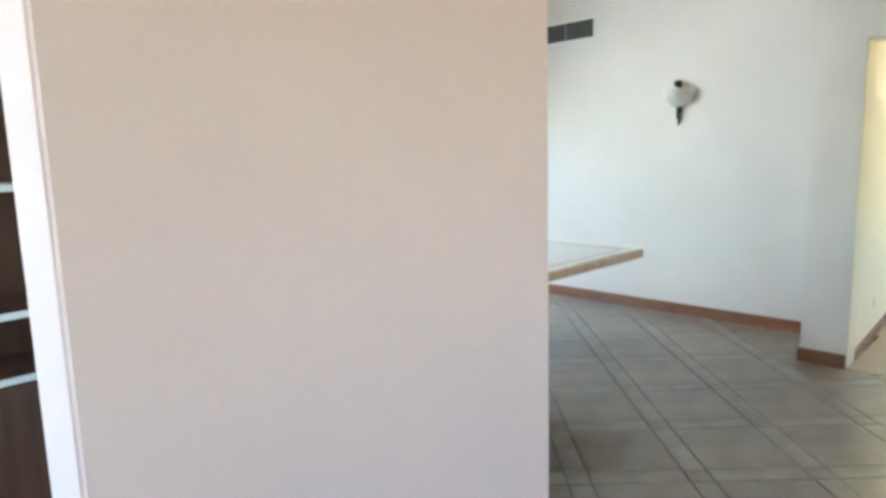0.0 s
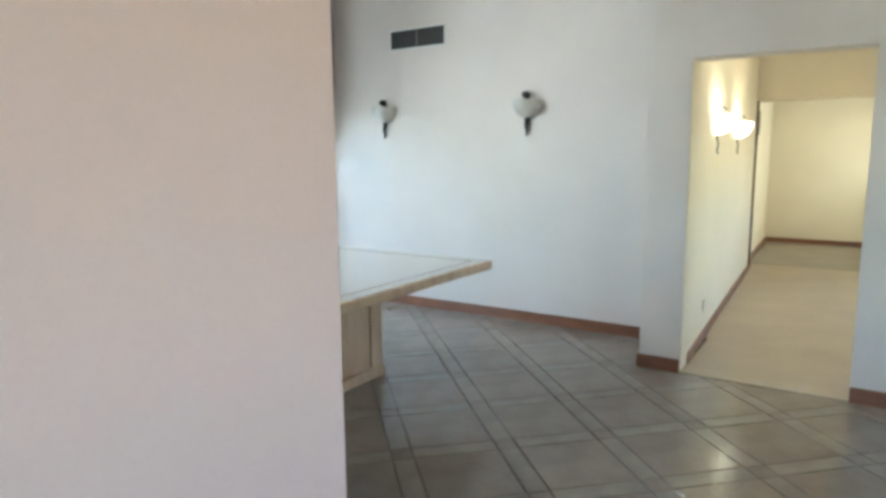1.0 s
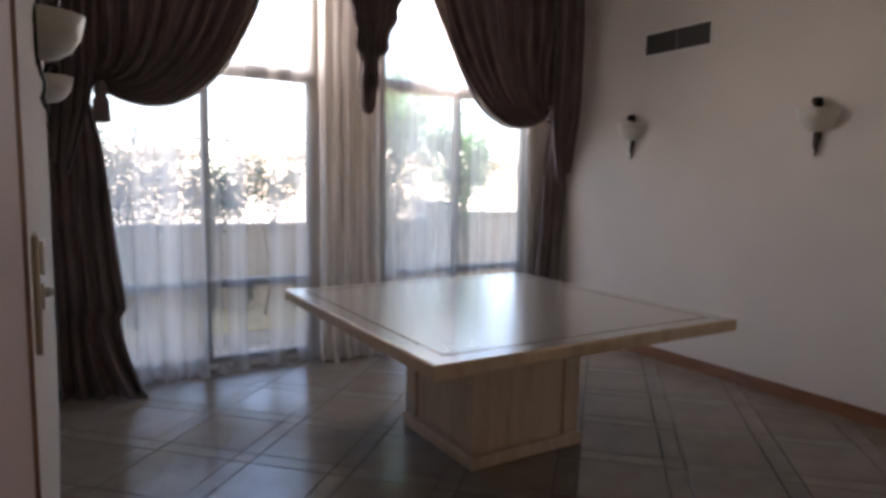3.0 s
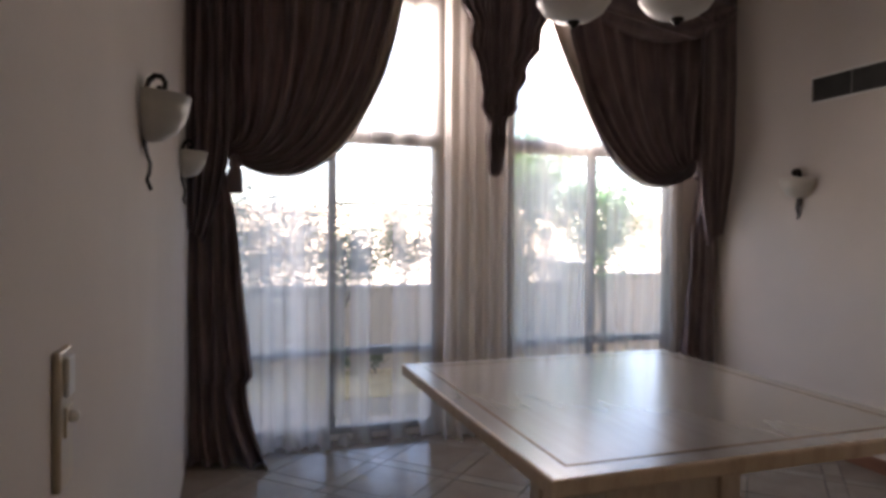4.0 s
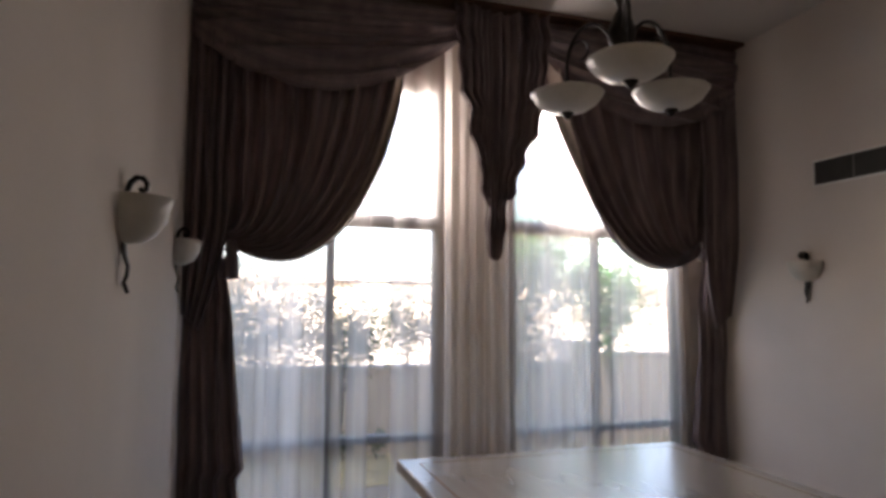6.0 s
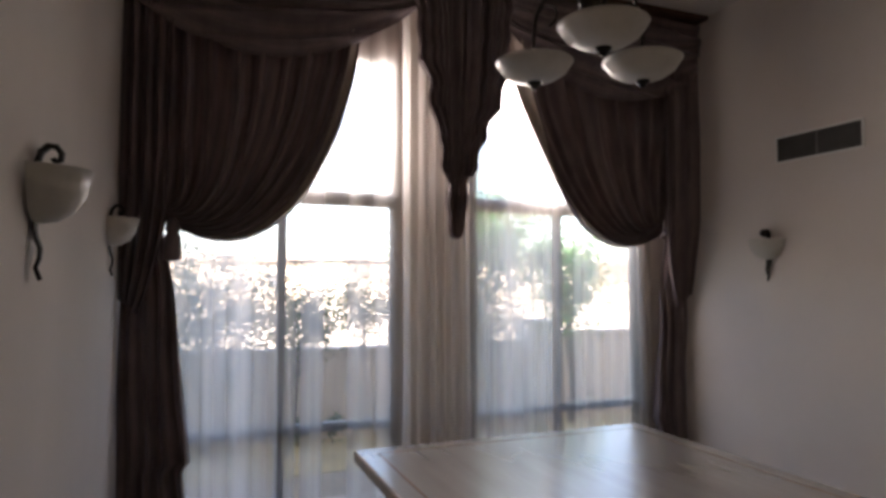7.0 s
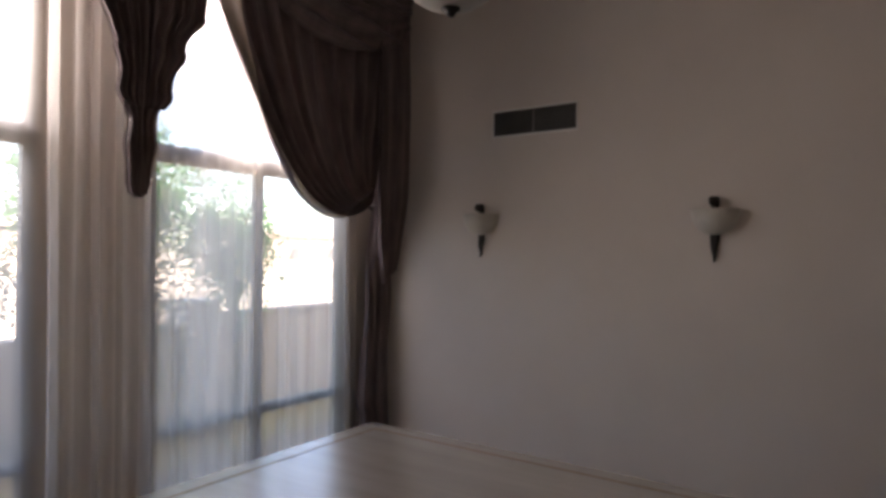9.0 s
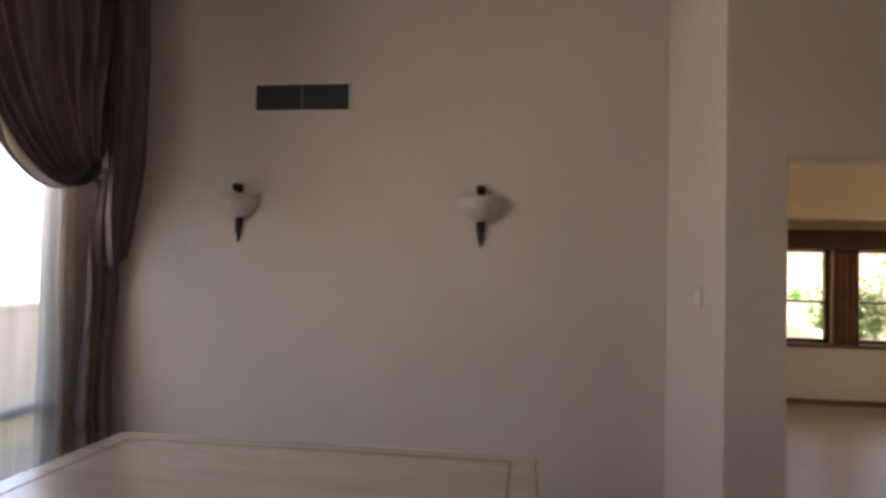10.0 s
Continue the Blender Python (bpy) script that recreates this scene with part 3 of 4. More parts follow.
def jabot():
    """The cascade between the windows: a narrow tail with a stepped fall on each side."""
    root = thing("jabot", (-2.1, -0.3, 3.72), "dark brown satin cascade hanging between the windows", "curtain")

    def edge(z, marks):
        """The stepped edge: the half width at a height, between marks (height, half width), with small flutes."""
        for (za, wa), (zb, wb) in zip(marks, marks[1:]):
            if z >= zb:
                k = (za - z) / (za - zb)
                k = k * k * (3 - 2 * k)
                return wa + (wb - wa) * k + 0.013 * math.sin(27 * z) * (1 - 0.6 * k * k)
        return marks[-1][1]

    steps_l = [(3.72, 0.34), (3.15, 0.295), (2.95, 0.215), (2.79, 0.218), (2.61, 0.132), (2.44, 0.122), (2.30, 0.076), (2.0, 0.068), (1.94, 0.045), (1.915, 0.01)]
    steps_r = [(3.72, 0.40), (3.09, 0.355), (2.84, 0.302), (2.65, 0.205), (2.43, 0.142), (2.30, 0.086), (2.0, 0.070), (1.94, 0.045), (1.915, 0.01)]

    def piece(u0, u1, out, z_top, z_end, flutes):
        def fn(a, v):
            u = u0 + (u1 - u0) * a
            z = z_top - v * (z_top - z_end)
            w = edge(z, steps_r if u > 0.5 else steps_l)
            x = -2.155 + (2 * u - 1) * w
            roll = 0.020 * math.sin(math.pi * v) * (1 if abs(2 * u - 1) > 0.8 else 0.4)
            y = -0.345 - out - (0.016 + 0.016 * (1 - v)) * ripple(u + 0.03 * noise.noise((u * 4, z * 2, 9)), flutes, 0.4) - roll + noise.noise((x * 5, z * 3, 3 + out)) * 0.012
            return x, y, z
        return fn

    for n, u0, u1, out, z_end, flutes in (("tail", 0.03, 0.97, 0.0, 1.915, 5.5), ("cascade", 0.0, 0.42, 0.030, 2.345, 7.0), ("cascade", 0.58, 1.0, 0.030, 2.345, 7.0), ("cascade", 0.0, 0.24, 0.052, 2.80, 9.0), ("cascade", 0.78, 1.0, 0.052, 2.72, 9.0)):
        o = part(n, sheet(piece(u0, u1, out, 3.724, z_end, flutes), 44, 110, 0.004), DRAPE_FALL, root, smooth=True)
        o.matrix_parent_inverse = Matrix.Translation((2.1, 0.3, -3.72))
    return root


jabot()
tagged(part("curtain_rail", box(XL + 0.004, -0.004, -0.445, -0.05, CEIL - 0.032, CEIL - 0.003, bevel=0.004), WOOD), "dark curtain rail fixed below the ceiling", "curtain rail")


def sheer(x0, x1, folds, amp, y, seed, mat, z1=3.62):
    def fn(u, v):
        z = z1 * (1 - v) + 0.004
        warp = u + 0.012 * math.sin(9 * u + seed) + 0.006 * math.sin(3 * z + 17 * u)
        pool = max(0.0, 1 - z / 0.13)
        x = x0 + (x1 - x0) * u + 0.012 * math.sin(2 * math.pi * folds * u * 1.7 + z)
        yy = y - amp * ripple(warp, folds, 0.25) * (0.55 + 0.45 * v) - 0.06 * pool * (1 + 0.8 * math.sin(23 * u + seed) + 0.5 * math.sin(61 * u))
        return x, min(yy + noise.noise((x * 2, z * 0.7, seed)) * 0.015, -0.012), z

    ob = part("sheer_curtain", sheet(fn, int(folds * 16), 36), mat, None, smooth=True)
    return tagged(ob, "thin white voile curtain hanging to the floor", "curtain", "voile curtains")


sheer(XL + 0.1, -2.42, 9, 0.012, -0.045, 1.0, SHEER_THIN)
sheer(XL + 0.12, -3.30, 6, 0.014, -0.085, 4.0, SHEER_DENSE)
sheer(-1.94, -0.28, 11, 0.017, -0.045, 2.0, SHEER_DENSE)
sheer(-1.92, -1.25, 4, 0.014, -0.080, 5.0, SHEER_THIN)
sheer(-2.47, -1.95, 5.0, 0.030, -0.125, 3.0, SHEER)


# ---- dining table ----
def dining_table():
    x0, x1, y0, y1 = -3.015, -1.212, -2.850, -1.034
    cx, cy = (x0 + x1) / 2, (y0 + y1) / 2
    root = thing("dining_table", (cx, cy, 0), "square travertine dining table on a block pedestal", "table")
    hx, hy = (x1 - x0) / 2, (y1 - y0) / 2
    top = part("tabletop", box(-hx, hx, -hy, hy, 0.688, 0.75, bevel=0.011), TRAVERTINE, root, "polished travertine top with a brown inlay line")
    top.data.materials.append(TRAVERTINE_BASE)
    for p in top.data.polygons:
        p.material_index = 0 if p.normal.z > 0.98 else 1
    for a, b, c, d in ((-hx + 0.10, hx - 0.10, -hy + 0.10, -hy + 0.112), (-hx + 0.10, hx - 0.10, hy - 0.112, hy - 0.10), (-hx + 0.10, -hx + 0.112, -hy + 0.112, hy - 0.112), (hx - 0.112, hx - 0.10, -hy + 0.112, hy - 0.112)):
        part("inlay", box(a, b, c, d, 0.749, 0.7512), INLAY, top, "thin brown inlay line")
    px0, px1, py0, py1 = -2.47 - cx, -1.77 - cx, -2.31 - cy, -1.60 - cy
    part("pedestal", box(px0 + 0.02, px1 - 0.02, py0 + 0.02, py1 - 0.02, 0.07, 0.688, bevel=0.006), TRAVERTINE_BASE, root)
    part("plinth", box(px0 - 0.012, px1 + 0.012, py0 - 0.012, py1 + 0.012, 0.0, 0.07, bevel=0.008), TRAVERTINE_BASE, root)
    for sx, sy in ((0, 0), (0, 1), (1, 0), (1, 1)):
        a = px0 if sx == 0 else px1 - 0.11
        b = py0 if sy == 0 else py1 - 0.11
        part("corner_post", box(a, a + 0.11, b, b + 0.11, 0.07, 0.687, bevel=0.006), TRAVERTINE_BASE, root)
    return root


dining_table()


# ---- lamps ----
def chandelier():
    cx, cy = -2.2, -2.02
    root = thing("chandelier", (cx, cy, CEIL), "dark iron chandelier with three frosted glass bowls", "chandelier")
    Z = -CEIL - 0.01
    part("canopy", lathe([(0.0, -0.001), (0.07, -0.001), (0.068, -0.02), (0.04, -0.045), (0.012, -0.06), (0.0, -0.06)], 20), IRON, root, smooth=True)
    part("stem", tube([(0, 0, -0.05), (0, 0, 3.02 + Z)], 0.011, 10), IRON, root, smooth=True)
    part("hub", lathe([(0.0, 3.12), (0.018, 3.11), (0.032, 3.06), (0.018, 3.01), (0.05, 2.95), (0.068, 2.89), (0.05, 2.82), (0.022, 2.78), (0.03, 2.75), (0.0, 2.72)], 18, at=(0, 0, Z)), IRON, root, smooth=True)
    for ang in ANGLES:
        ca, sa = math.cos(radians(ang)), math.sin(radians(ang))
        R = 0.285
        pts = []
        for r, z in ((0.03, 2.82), (0.07, 2.91), (0.13, 2.97), (0.20, 2.97), (0.26, 2.90), (0.285, 2.80), (R, 2.70), (R, 2.57)):
            pts.append((r * ca, r * sa, z + Z))
        fine = []
        for i in range(len(pts) - 1):
            p = [Vector(pts[max(0, min(len(pts) - 1, i + k))]) for k in (-1, 0, 1, 2)]
            for s in (0, 0.25, 0.5, 0.75):
                fine.append(0.5 * (2 * p[1] + (p[2] - p[0]) * s + (2 * p[0] - 5 * p[1] + 4 * p[2] - p[3]) * s * s + (3 * p[1] - p[0] - 3 * p[2] + p[3]) * s ** 3))
        fine.append(Vector(pts[-1]))
        part("arm", tube(fine, 0.0095, 8), IRON, root, smooth=True)
        curl = [(ca * (0.22 + 0.05 * math.cos(k)), sa * (0.22 + 0.05 * math.cos(k)), 2.86 + Z + 0.05 * math.sin(k)) for k in (i * 0.5 for i in range(10))]
        part("scroll", tube(curl, 0.006, 6), IRON, root, smooth=True)
        bowl = lathe([(0.012, 2.562), (0.055, 2.564), (0.105, 2.580), (0.148, 2.608), (0.170, 2.640), (0.181, 2.656), (0.176, 2.660), (0.165, 2.646), (0.143, 2.616), (0.10, 2.590), (0.05, 2.574), (0.012, 2.572)], 32, at=(R * ca, R * sa, Z))
        b = part("bowl", bowl, FROSTED, root, "frosted cream glass bowl", smooth=True)
        part("finial", lathe([(0.0, 2.528), (0.014, 2.533), (0.020, 2.545), (0.034, 2.556), (0.034, 2.562), (0.0, 2.562)], 14, at=(R * ca, R * sa, Z)), IRON, b, "dark finial", smooth=True)
    return root


ANGLES = (243, 124, 5)
chandelier()


def sconce(glass):
    """A wall lamp on the wall x = 0 that stands out towards -x; z = 0 is the tip of its tail."""
    root = thing("wall_sconce", (0, 0, 0), "dark iron wall lamp with a half bowl of frosted glass", "wall lamp", "wall lamps")
    half = lathe([(0.012, 0.138), (0.040, 0.144), (0.070, 0.167), (0.092, 0.211), (0.105, 0.282), (0.101, 0.282), (0.087, 0.214), (0.065, 0.173), (0.040, 0.151), (0.012, 0.144)], 24, math.pi / 2, 3 * math.pi / 2)
    bmesh.ops.scale(half, verts=half.verts, vec=(1.3, 1.28, 1))
    bmesh.ops.translate(half, verts=half.verts, vec=(-0.010, 0, 0))
    part("shade", half, glass, root, "frosted cream glass half bowl", smooth=True)

    def strap(points, widths, thick):
        """A flat forged bar: broad across the wall, thin away from it."""
        bm = tube(points, thick, 8)
        for k, v in enumerate(bm.verts):
            v.co.y *= widths[min(k // 8, len(widths) - 1)] / thick
        return bm

    part("backplate", strap([(-0.008, 0, 0.12), (-0.007, 0, 0.20), (-0.008, 0, 0.27)], [0.018, 0.020, 0.018], 0.006), IRON, root, smooth=True)
    hook = [(-0.008, 0, 0.255), (-0.011, 0, 0.300), (-0.020, 0, 0.330), (-0.037, 0, 0.347), (-0.056, 0, 0.345), (-0.068, 0, 0.328), (-0.066, 0, 0.310), (-0.054, 0, 0.304), (-0.048, 0, 0.314)]
    part("scroll", strap(hook, [0.016, 0.022, 0.026, 0.027, 0.026, 0.025, 0.022, 0.018, 0.012], 0.0085), IRON, root, smooth=True)
    tail = [(-0.008, 0, 0.16), (-0.010, 0, 0.130), (-0.014, 0, 0.100), (-0.024, 0, 0.070), (-0.022, 0, 0.042), (-0.014, 0, 0.018), (-0.026, 0, -0.014)]
    part("tail", strap(tail, [0.024, 0.027, 0.025, 0.021, 0.016, 0.011, 0.005], 0.0065), IRON, root, smooth=True)
    return root


one = sconce(FROSTED)
one.matrix_basis = pose(0, -0.978, 1.650)
copy_thing(one, pose(0, -2.512, 1.640))
copy_thing(one, pose(XL, -2.37, 1.650, 0, 0, 180))
copy_thing(one, pose(XL, -0.70, 1.668, 0, 0, 180))
lit = sconce(FROSTED_LIT)
lit["label"] = "lit wall lamp with a glowing half bowl of glass"
slope = math.degrees(math.atan(0.049))
lit.matrix_basis = pose(0.40, passage_y(0.40), 1.47, 0, 0, 90 + slope)
copy_thing(lit, pose(1.75, passage_y(1.75), 1.47, 0, 0, 90 + slope))
for i, x in enumerate((0.40, 1.75)):
    lamp = new("passage_bulb", bpy.data.lights.new("passage_bulb", "POINT"))
    lamp.data.energy, lamp.data.color, lamp.data.shadow_soft_size = 0.55, (1.0, 0.88, 0.68), 0.04
    lamp.location = (x, passage_y(x) - 0.075, 1.725)


# ---- vent and switches ----
def vent():
    y0, y1, z0, z1 = -1.068, -1.676, 2.468, 2.630
    cy, cz, hy, hz = (y0 + y1) / 2, (z0 + z1) / 2, (y0 - y1) / 2, (z1 - z0) / 2
    root = thing("air_vent", (0, cy, cz), "wide air vent with dark slats in a thin frame", "vent")
    part("backing", box(-0.006, -0.001, -hy, hy, -hz, hz), VENT_DARK, root)
    f = 0.012
    for b in ((-hy - f, hy + f, hz, hz + f), (-hy - f, hy + f, -hz - f, -hz), (-hy - f, -hy, -hz, hz), (hy, hy + f, -hz, hz)):
        part("frame", box(-0.016, -0.001, b[0], b[1], b[2], b[3], bevel=0.003), WHITE, root)
    part("divider", box(-0.0155, -0.006, -0.004, 0.004, -hz, hz), ALU, root, "thin pale divider")
    for k in range(8):
        z = -hz + (k + 0.5) * 2 * hz / 8
        for s in (-1, 1):
            bm = prism([(-0.014, -hy / 2 + 0.004), (-0.006, -hy / 2 + 0.004), (-0.006, hy / 2 - 0.004), (-0.014, hy / 2 - 0.004)], -0.003, 0.003)
            o = part("slat", bm, VENT_DARK, root)
            o.matrix_basis = pose(0, s * hy / 2, z, 0, 30, 0)
    return root


vent()


def switch_plate(y, z, h, w):
    root = thing("wall_switch", (XL, y, z), "tall cream wall switch plate with a white rocker", "switch")
    part("plate", box(0.0, 0.012, -w / 2, w / 2, -h / 2, h / 2, bevel=0.004), PLASTIC, root)
    part("rocker", box(0.012, 0.020, -w / 2 + 0.02, w / 2 - 0.02, 0.035, h / 2 - 0.012, bevel=0.003), WHITE, root, "glossy white rocker")
    part("rocker", box(0.012, 0.017, -w / 2 + 0.02, w / 2 - 0.02, -0.030, 0.020, bevel=0.003), PLASTIC, root)
    part("knob", lathe([(0.0, 0.0), (0.010, 0.0), (0.010, 0.010), (0.007, 0.014), (0.0, 0.015)], 14), WHITE, root, "small white knob", smooth=True).matrix_basis = pose(0.016, 0.0, 0.0, 0, 90, 0)
    return root


switch_plate(-3.42, 1.208, 0.222, 0.085)
sw = thing("wall_switch", (-0.42, -3.672, 1.37), "small pale wall switch on the wall corner", "switch")
sw.rotation_euler = (0, 0, math.atan2(0.12, 0.68))
part("plate", box(-0.04, 0.04, 0.0, 0.010, -0.06, 0.06, bevel=0.003), PLASTER, sw)
part("rocker", box(-0.02, 0.02, 0.010, 0.015, -0.025, 0.025, bevel=0.002), WHITE, sw)
so = thing("wall_socket", (0.2, passage_y(0.2), 0.28), "small white wall socket low on the passage wall", "socket")
so.rotation_euler = (0, 0, radians(180 + slope))
part("plate", box(-0.04, 0.04, 0.0, 0.010, -0.04, 0.04, bevel=0.003), WHITE, so)
part("recess", lathe([(0.0, 0.0), (0.02, 0.0), (0.022, 0.003), (0.0, 0.003)], 16), PLASTIC, so).matrix_basis = pose(0, 0.010, 0, 90, 0, 0)
ve = thing("air_vent", (4.30, passage_y(4.30) + 0.045, 1.86), "dark air vent high on the passage wall", "vent")
part("frame", box(-0.25, 0.25, -0.012, 0.0, -0.16, 0.16, bevel=0.003), VENT_DARK, ve)
for k in range(5):
    part("slat", box(-0.23, 0.23, -0.02, -0.012, -0.13 + k * 0.06, -0.10 + k * 0.06), VENT_DARK, ve)


# ---- shelves seen past the end wall ----
def shelf_unit():
    root = thing("shelf_unit", (-5.2, -2.3, 0), "dark wooden wall shelf with pale edged boards", "shelf")
    part("back_panel", box(-0.7, 0.6, 0.36, 0.38, 0, 2.5), WOOD, root)
    part("side_panel", box(-0.72, -0.70, 0, 0.38, 0, 2.5), WOOD, root)
    part("side_panel", box(0.6, 0.62, 0, 0.38, 0, 2.5), WOOD, root)
    for z, m in ((0.06, WOOD), (0.66, WOOD), (0.90, WOOD), (1.36, WHITE)):
        s = part("shelf_board", box(-0.7, 0.6, 0.012, 0.36, z - 0.012, z + 0.012), m, root)
        part("board_edge", box(-0.7, 0.6, 0.0, 0.012, z - 0.013, z + 0.013, bevel=0.002), WHITE, s, "pale cream edge strip")
    part("upper_door", box(-0.7, 0.6, 0.0, 0.02, 1.72, 2.5, bevel=0.003), OCHRE, root, "ochre wooden cupboard door")
    part("drawer_front", box(-0.7, 0.6, 0.0, 0.02, 0.075, 0.64, bevel=0.004), WOOD, root)
    return root


shelf_unit()


# ---- outside ----
setting("ground", box(-400, 400, 0.10, 800, -0.5, -0.12), SAND, "pale dusty open ground", "ground")
setting("step", box(-9, 9, 0.102, 0.62, -0.14, -0.03), PALE_STEP, "pale cream step along the window wall", "step")
setting("pavement", box(-9, 9, 0.62, 1.32, -0.14, -0.06), GREY_PAVING, "grey paved strip beside the lawn", "pavement")
setting("lawn", box(-9, 9, 1.32, 2.5, -0.14, -0.05), DRY_GRASS, "dry ochre lawn inside the garden wall", "lawn")
bm = box(-9, -0.10, 2.5, 2.68, -0.12, 0.86)
box(-9, -0.10, 2.47, 2.71, 0.86, 0.90, bevel=0.006, bm=bm)
tagged(part("garden_wall", bm, GARDEN_WALL), "low cream rendered garden wall with a coping", "garden wall")
bm = box(0.46, 9, 2.5, 2.68, -0.12, 0.96)
box(0.46, 9, 2.47, 2.71, 0.96, 1.0, bevel=0.006, bm=bm)
tagged(part("garden_wall", bm, GARDEN_WALL), "low cream rendered garden wall beside the gate post", "garden wall")
post = box(-0.06, 0.30, 2.42, 2.76, -0.12, 1.10)
box(-0.09, 0.33, 2.39, 2.79, 1.10, 1.15, bevel=0.008, bm=post)
tagged(part("gate_post", post, WHITE), "square white rendered gate post", "post")


def railing():
    root = thing("railing", (-2.4, 2.6, 0.9), "thin dark metal railing on the garden wall", "railing")
    part("rail", tube([(-0.5, 0, 0.93), (1.6, 0, 0.93)], 0.016, 6), IRON, root)
    for k in range(3):
        part("post", tube([(-0.5 + k * 1.05, 0, 0), (-0.5 + k * 1.05, 0, 0.93)], 0.008, 6), IRON, root)
    return root


railing()


def leaves(centre, radii, count, size, seed, shape=0.45):
    """A loose crown of separate pointed leaves in uneven clumps."""
    rng = random.Random(seed)
    clumps = [(Vector((rng.gauss(0, 0.45) * radii[0], rng.gauss(0, 0.45) * radii[1], rng.gauss(0, 0.45) * radii[2])) + Vector(centre), rng.uniform(0.10, 0.30) * min(1.0, max(radii) / 0.35)) for _ in range(max(5, count // 80))]
    vs, fs = [], []
    for _ in range(count):
        c, r = rng.choice(clumps)
        p = c + Vector((rng.gauss(0, 1), rng.gauss(0, 1), rng.gauss(0, 1))) * r * 0.55
        d = Vector((rng.gauss(0, 1), rng.gauss(0, 1), rng.gauss(0, 0.7))).normalized()
        s = d.orthogonal().normalized()
        s = (Matrix.Rotation(rng.uniform(0, 6.28), 3, d) @ s) * size * shape * rng.uniform(0.7, 1.2)
        d = d * size * rng.uniform(0.7, 1.3)
        k = len(vs)
        n = d.cross(s).normalized() * size * 0.12
        vs += [p - d * 0.5, p - s * 0.5 + n, p + d * 0.5, p + s * 0.5 + n]
        fs += [(k, k + 1, k + 2), (k, k + 2, k + 3)]
    bm = bmesh.new()
    me = bpy.data.meshes.new("leaves")
    me.from_pydata([tuple(v) for v in vs], [], fs)
    bm.from_mesh(me)
    bpy.data.meshes.remove(me)
    return bm, [c for c, r in clumps]


def plant(name, x, y, crown, radii, count, size, mat, label, seed, trunk=0.03):
    root = thing(name, (x, y, -0.06), label, "tree" if name == "tree" else "shrub", "garden plants")
    bm, clumps = leaves((crown[0], crown[1], crown[2]), radii, count, size, seed)
    top = Vector(crown)
    rng = random.Random(seed + 50)
    base = Vector((0, 0, 0))
    mid = base.lerp(top, 0.55) + Vector((rng.uniform(-0.05, 0.05), rng.uniform(-0.05, 0.05), 0))
    t = part("trunk", tube([base, base.lerp(mid, 0.5) + Vector((0.02, 0, 0)), mid, top], [trunk, trunk * 0.85, trunk * 0.7, trunk * 0.3], 8), BARK, root)
    for c in clumps[:14]:
        s = base.lerp(top, rng.uniform(0.4, 0.9))
        part("limb", tube([s, s.lerp(c, 0.5) + Vector((0, 0, 0.03)), c], [trunk * 0.35, trunk * 0.25, trunk * 0.1], 5), BARK, t)
    crown_ob = part("crown", bm, mat, root)
    crown_ob["kind"] = "stuff"
    return root


plant("shrub", -4.2, 1.6, (0.1, 0, 1.32), (0.42, 0.3, 0.75), 5200, 0.046, LEAF, "tall leafy dark green shrub by the wall", 1)
plant("shrub", -3.6, 1.8, (0, 0, 1.25), (0.45, 0.3, 0.72), 5200, 0.046, LEAF, "tall leafy dark green shrub by the wall", 2)
plant("shrub", -2.95, 1.9, (0.10, 0, 1.32), (0.38, 0.25, 0.30), 2800, 0.055, LEAF, "leafy shrub with dark clumps of leaves", 43, 0.02)
plant("shrub", -2.30, 2.0, (0.12, 0, 1.42), (0.44, 0.2, 0.20), 1300, 0.055, LEAF, "spindly shrub with few leaves", 4, 0.014)
plant("tree", -0.72, 2.2, (-0.12, 0.05, 2.14), (0.78, 0.3, 0.52), 9000, 0.07, LEAF_BRIGHT, "small garden tree with a bright green crown", 5, 0.06)
plant("tree", 0.42, 2.25, (-0.06, 0, 1.72), (0.44, 0.25, 0.58), 3400, 0.07, LEAF_BRIGHT, "small garden tree with light green leaves", 6, 0.045)
plant("shrub", -0.88, 1.8, (0.0, 0, 1.10), (0.44, 0.3, 0.72), 5200, 0.048, LEAF, "leafy dark green shrub by the wall", 7)


for k, x in enumerate((-3.66, -2.79, -2.43, -1.82)):
    plant("shrub", x, 2.28, (0.0, 0, 0.16), (0.13, 0.08, 0.07), 320, 0.045, LEAF, "low dark plant at the foot of the wall", 20 + k, 0.01)
plant("shrub", 6.3, -7.6, (0, 0, 0.9), (0.45, 0.5, 0.55), 2400, 0.09, LEAF, "dark green shrub in the yard", 31)
plant("shrub", 6.6, -9.2, (0, 0, 1.2), (0.5, 0.5, 0.6), 2400, 0.09, LEAF_BRIGHT, "leafy green shrub in the yard", 32)


def far_house(x, y, w, d, h):
    root = thing("house", (x, y, -0.12), "pale flat-roofed house far beyond the garden", "house", "far houses")
    part("wall", box(-w / 2, w / 2, 0, d, 0, h), GARDEN_WALL, root)
    part("roof", box(-w / 2 - 0.3, w / 2 + 0.3, -0.3, d + 0.3, h, h + 0.45), TERRACOTTA, root)
    for k in range(3):
        wx = -w / 2 + w * (k + 0.5) / 3
        win = part("window", box(wx - 0.5, wx + 0.5, -0.06, 0.0, 1.1, 2.1), ALU, root)
        part("pane", box(wx - 0.42, wx + 0.42, -0.08, -0.06, 1.18, 2.02), ALU, win)
    return root


far_house(-4, 42, 17, 9, 3.0)
far_house(17, 45, 15, 9, 3.2)
far_house(38, 38, 13, 9, 3.0)

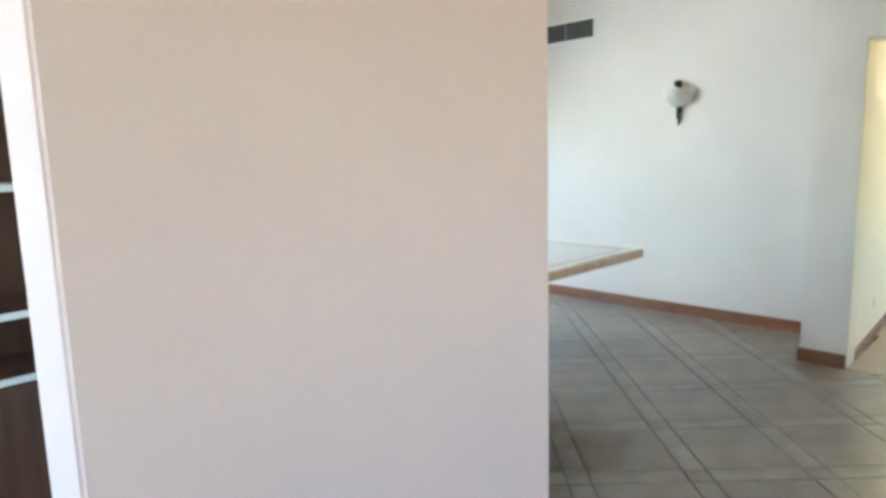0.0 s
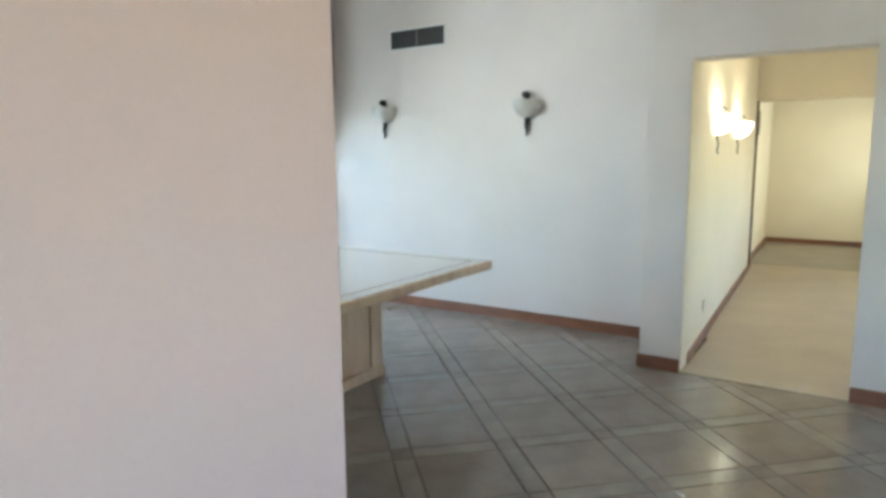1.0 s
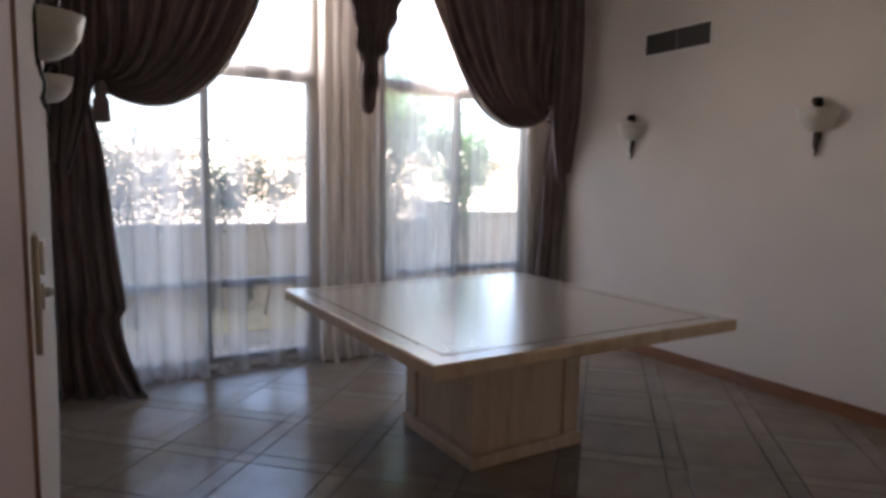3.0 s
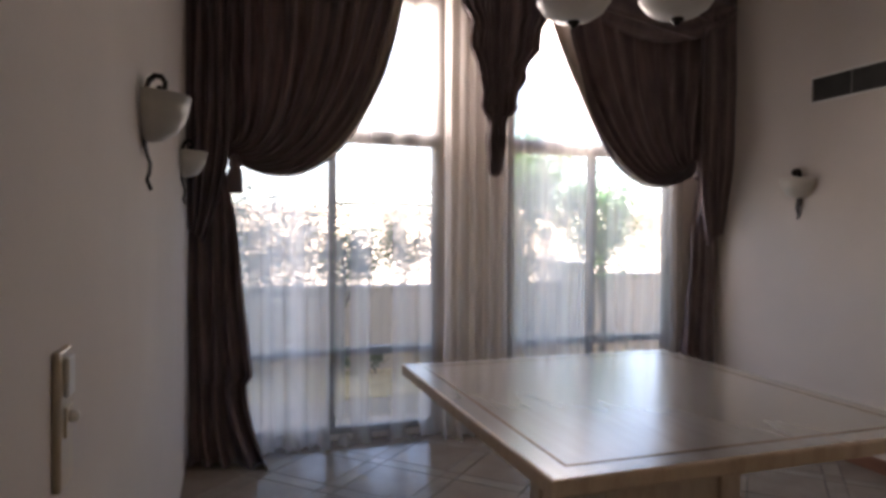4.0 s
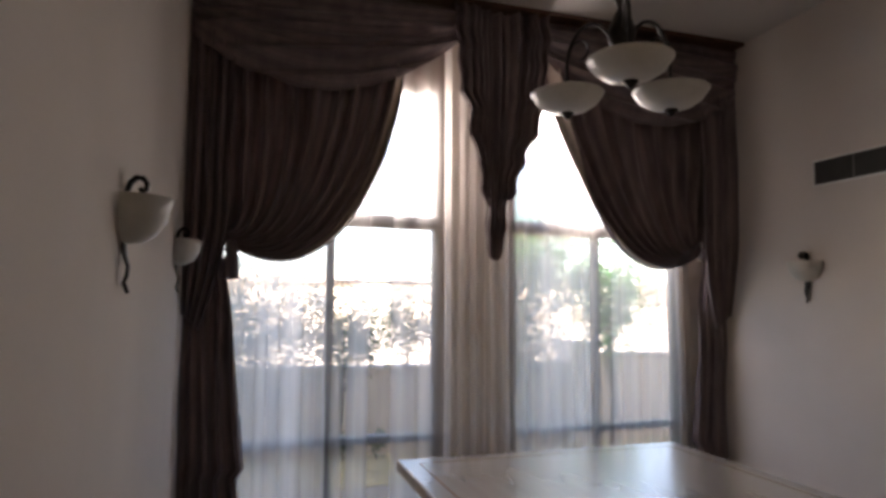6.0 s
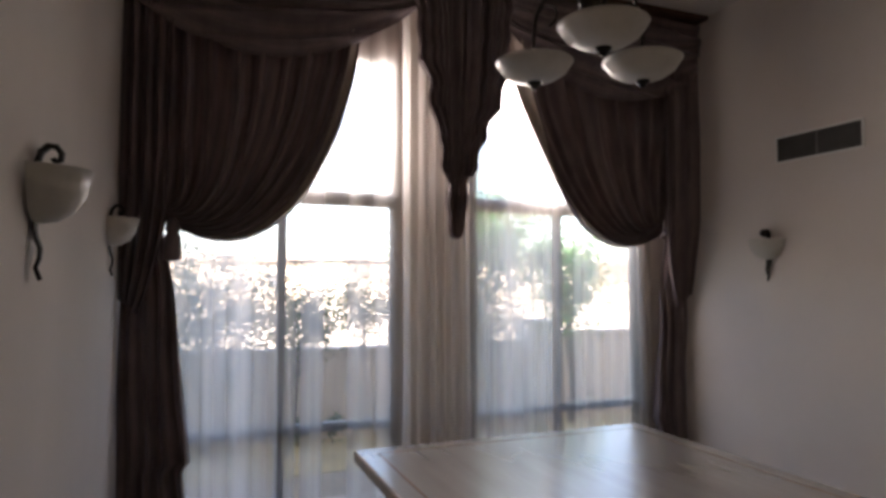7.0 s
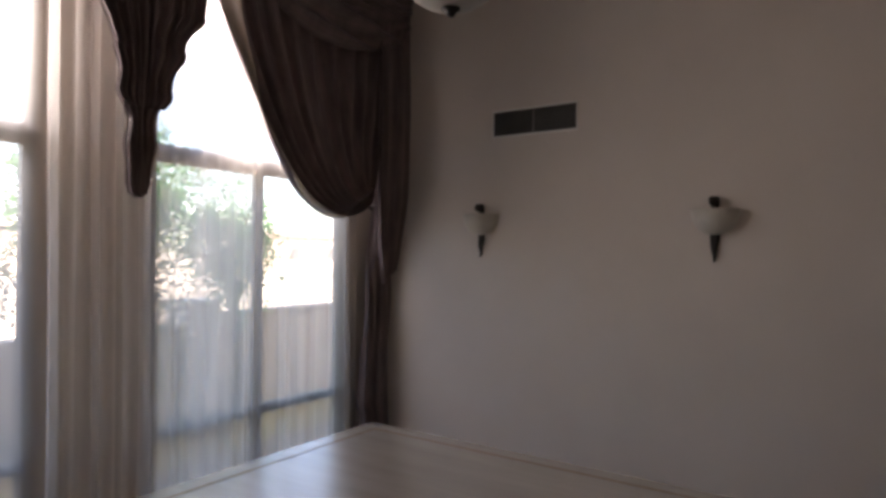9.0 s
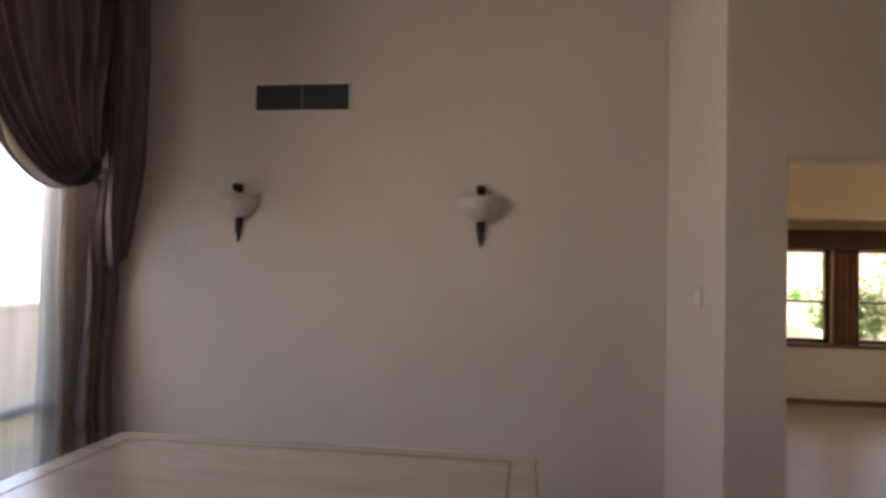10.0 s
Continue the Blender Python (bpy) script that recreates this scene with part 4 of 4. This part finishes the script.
# ---- sitting room windows and the garden behind them ----
for y0, y1 in ((-7.6, -6.5), (-6.28, -5.75)):
    root = thing("window_3", (4.15, (y0 + y1) / 2, 0), "brown framed window over a low parapet", "window", kind="structure")
    cy = (y0 + y1) / 2
    h = (y1 - y0) / 2
    for b in ((-h, -h + 0.05, 0.7, 1.8), (h - 0.05, h, 0.7, 1.8), (-h + 0.05, h - 0.05, 0.70, 0.75), (-h + 0.05, h - 0.05, 1.75, 1.8)):
        part("window_frame", box(-0.04, 0.04, b[0], b[1], b[2], b[3], bevel=0.004), WOOD, root)
    part("window_rail", box(-0.02, 0.02, -h + 0.05, h - 0.05, 1.16, 1.19), WOOD, root)
    p = part("pane", box(0.0, 0.004, -h + 0.05, h - 0.05, 0.75, 1.75), GLASS, root)
    p.visible_shadow = False
tagged(part("pelmet", box(3.86, 4.04, -8.2, -5.55, 1.78, 2.0, bevel=0.006), PELMET), "dark red cloth pelmet above the sitting room windows", "pelmet")


def blind(u, v):
    return 3.98 - 0.02 * ripple(u, 4), -6.52 + 0.27 * u, 1.8 - 1.1 * v


tagged(part("side_curtain", sheet(blind, 40, 8, 0.004), BROWN_CLOTH, None, smooth=True), "brown curtain gathered between the two windows", "curtain")
tagged(part("window_sill", box(3.98, 4.06, -7.7, -5.6, 0.66, 0.70, bevel=0.004), WOOD), "brown wooden window sill", "sill")
setting("east_ground", box(4.27, 60, -60, 0.2, -0.5, -0.10), PAVING, "pale sunlit yard behind the sitting room", "ground")
tagged(part("yard_wall", box(11, 11.25, -25, 0, -0.1, 2.0), TAN_FENCE), "cream yard wall behind the sitting room", "garden wall")
plant("shrub", 8.6, -8.4, (0, 0, 0.9), (0.5, 0.6, 0.5), 700, 0.12, LEAF_BRIGHT, "bright green shrub in the yard", 8)
plant("tree", 10.0, -11.0, (0, 0, 2.2), (0.7, 0.9, 0.5), 1000, 0.14, LEAF_BRIGHT, "bright green tree in the yard", 9, 0.07)

ledge = box(5.9, 6.3, -7.3, -6.1, -0.1, 0.80, bevel=0.03)
for w in ledge.verts:
    if w.co.z > 0.5:
        w.co.z -= 0.16 * ((-6.1 - w.co.y) / 1.2) ** 2
tagged(part("garden_ledge", ledge, WHITE, None, smooth=True), "low white rendered ledge in the yard", "ledge")

# ---- floor tiles, laid diagonally with narrow border strips ----
floor = setting("floor", prism([(-8.2, -8.2), (0.1, -8.2), (0.1, 0.01), (-8.2, 0.01)], -0.09, -0.008), GROUT, "grey stone tile floor laid diagonally with border strips", "floor")
PITCH, STRIP_W, U0, V0, JOINT = 0.535, 0.105, -3.07, 1.21, 0.005
S2 = math.sqrt(0.5)


def clip(poly, limits):
    """Cut a plan polygon to x0, x1, y0, y1."""
    for axis, sign, bound in ((0, 1, limits[0]), (0, -1, -limits[1]), (1, 1, limits[2]), (1, -1, -limits[3])):
        out = []
        for i, p in enumerate(poly):
            q = poly[(i + 1) % len(poly)]
            dp, dq = sign * p[axis] - bound, sign * q[axis] - bound
            if dp >= 0:
                out.append(p)
            if dp * dq < 0:
                k = dp / (dp - dq)
                out.append((p[0] + (q[0] - p[0]) * k, p[1] + (q[1] - p[1]) * k))
        poly = out
        if len(poly) < 3:
            return []
    return poly


def tile_bm(poly, bm=None):
    bm = bm or bmesh.new()
    cx, cy = sum(p[0] for p in poly) / len(poly), sum(p[1] for p in poly) / len(poly)
    rings = []
    for shrink, z in ((0.0, -0.012), (0.0, -0.0022), (0.0022, 0.0)):
        ring = []
        for x, y in poly:
            d = math.hypot(x - cx, y - cy) or 1
            k = max(0.2, 1 - 1.4 * shrink / d)
            ring.append(bm.verts.new((cx + (x - cx) * k, cy + (y - cy) * k, z)))
        rings.append(ring)
    for a, b in zip(rings, rings[1:]):
        for i in range(len(poly)):
            j = (i + 1) % len(poly)
            bm.faces.new((a[i], a[j], b[j], b[i]))
    bm.faces.new(rings[-1])
    return bm


def lay(u0, u1, v0, v1):
    g = JOINT / 2
    c = [(u0 + g, v0 + g), (u1 - g, v0 + g), (u1 - g, v1 - g), (u0 + g, v1 - g)]
    return [((u - v) * S2, (u + v) * S2) for u, v in c]


FULL = {}
rest = bmesh.new()
for i in range(-22, 14):
    for j in range(-18, 18):
        u, v = U0 + i * PITCH, V0 + j * PITCH
        for name, mat, (a, b, c, d) in (("tile", TILE, (u + STRIP_W, u + PITCH, v + STRIP_W, v + PITCH)), ("border_tile", STRIP, (u, u + STRIP_W, v + STRIP_W, v + PITCH)), ("border_tile", STRIP, (u + STRIP_W, u + PITCH, v, v + STRIP_W)), ("corner_tile", TILE, (u, u + STRIP_W, v, v + STRIP_W))):
            poly = lay(a, b, c, d)
            cut = clip(poly, (-8.2, 0.0, -8.2, 0.0))
            if not cut:
                continue
            cx, cy = sum(p[0] for p in cut) / len(cut), sum(p[1] for p in cut) / len(cut)
            whole = len(cut) == 4 and all(abs(p[0] - q[0]) + abs(p[1] - q[1]) < 1e-9 for p, q in zip(cut, poly))
            if not (-5.0 < cx and cy > -5.2):
                tile_bm(cut, rest)
                continue
            if whole:
                key = name, round(b - a, 3), round(d - c, 3)
                mx, my = sum(p[0] for p in poly) / 4, sum(p[1] for p in poly) / 4
                if key not in FULL:
                    tmp = part(name, tile_bm([(p[0] - mx, p[1] - my) for p in poly]), mat, floor)
                    FULL[key] = tmp.data
                else:
                    tmp = new(name, FULL[key])
                    tmp.parent = floor
                tmp.location = (mx, my, 0)
            else:
                part(name, tile_bm(cut), mat, floor)
more = part("far_tiles", rest, TILE, floor)
more["kind"] = "stuff"
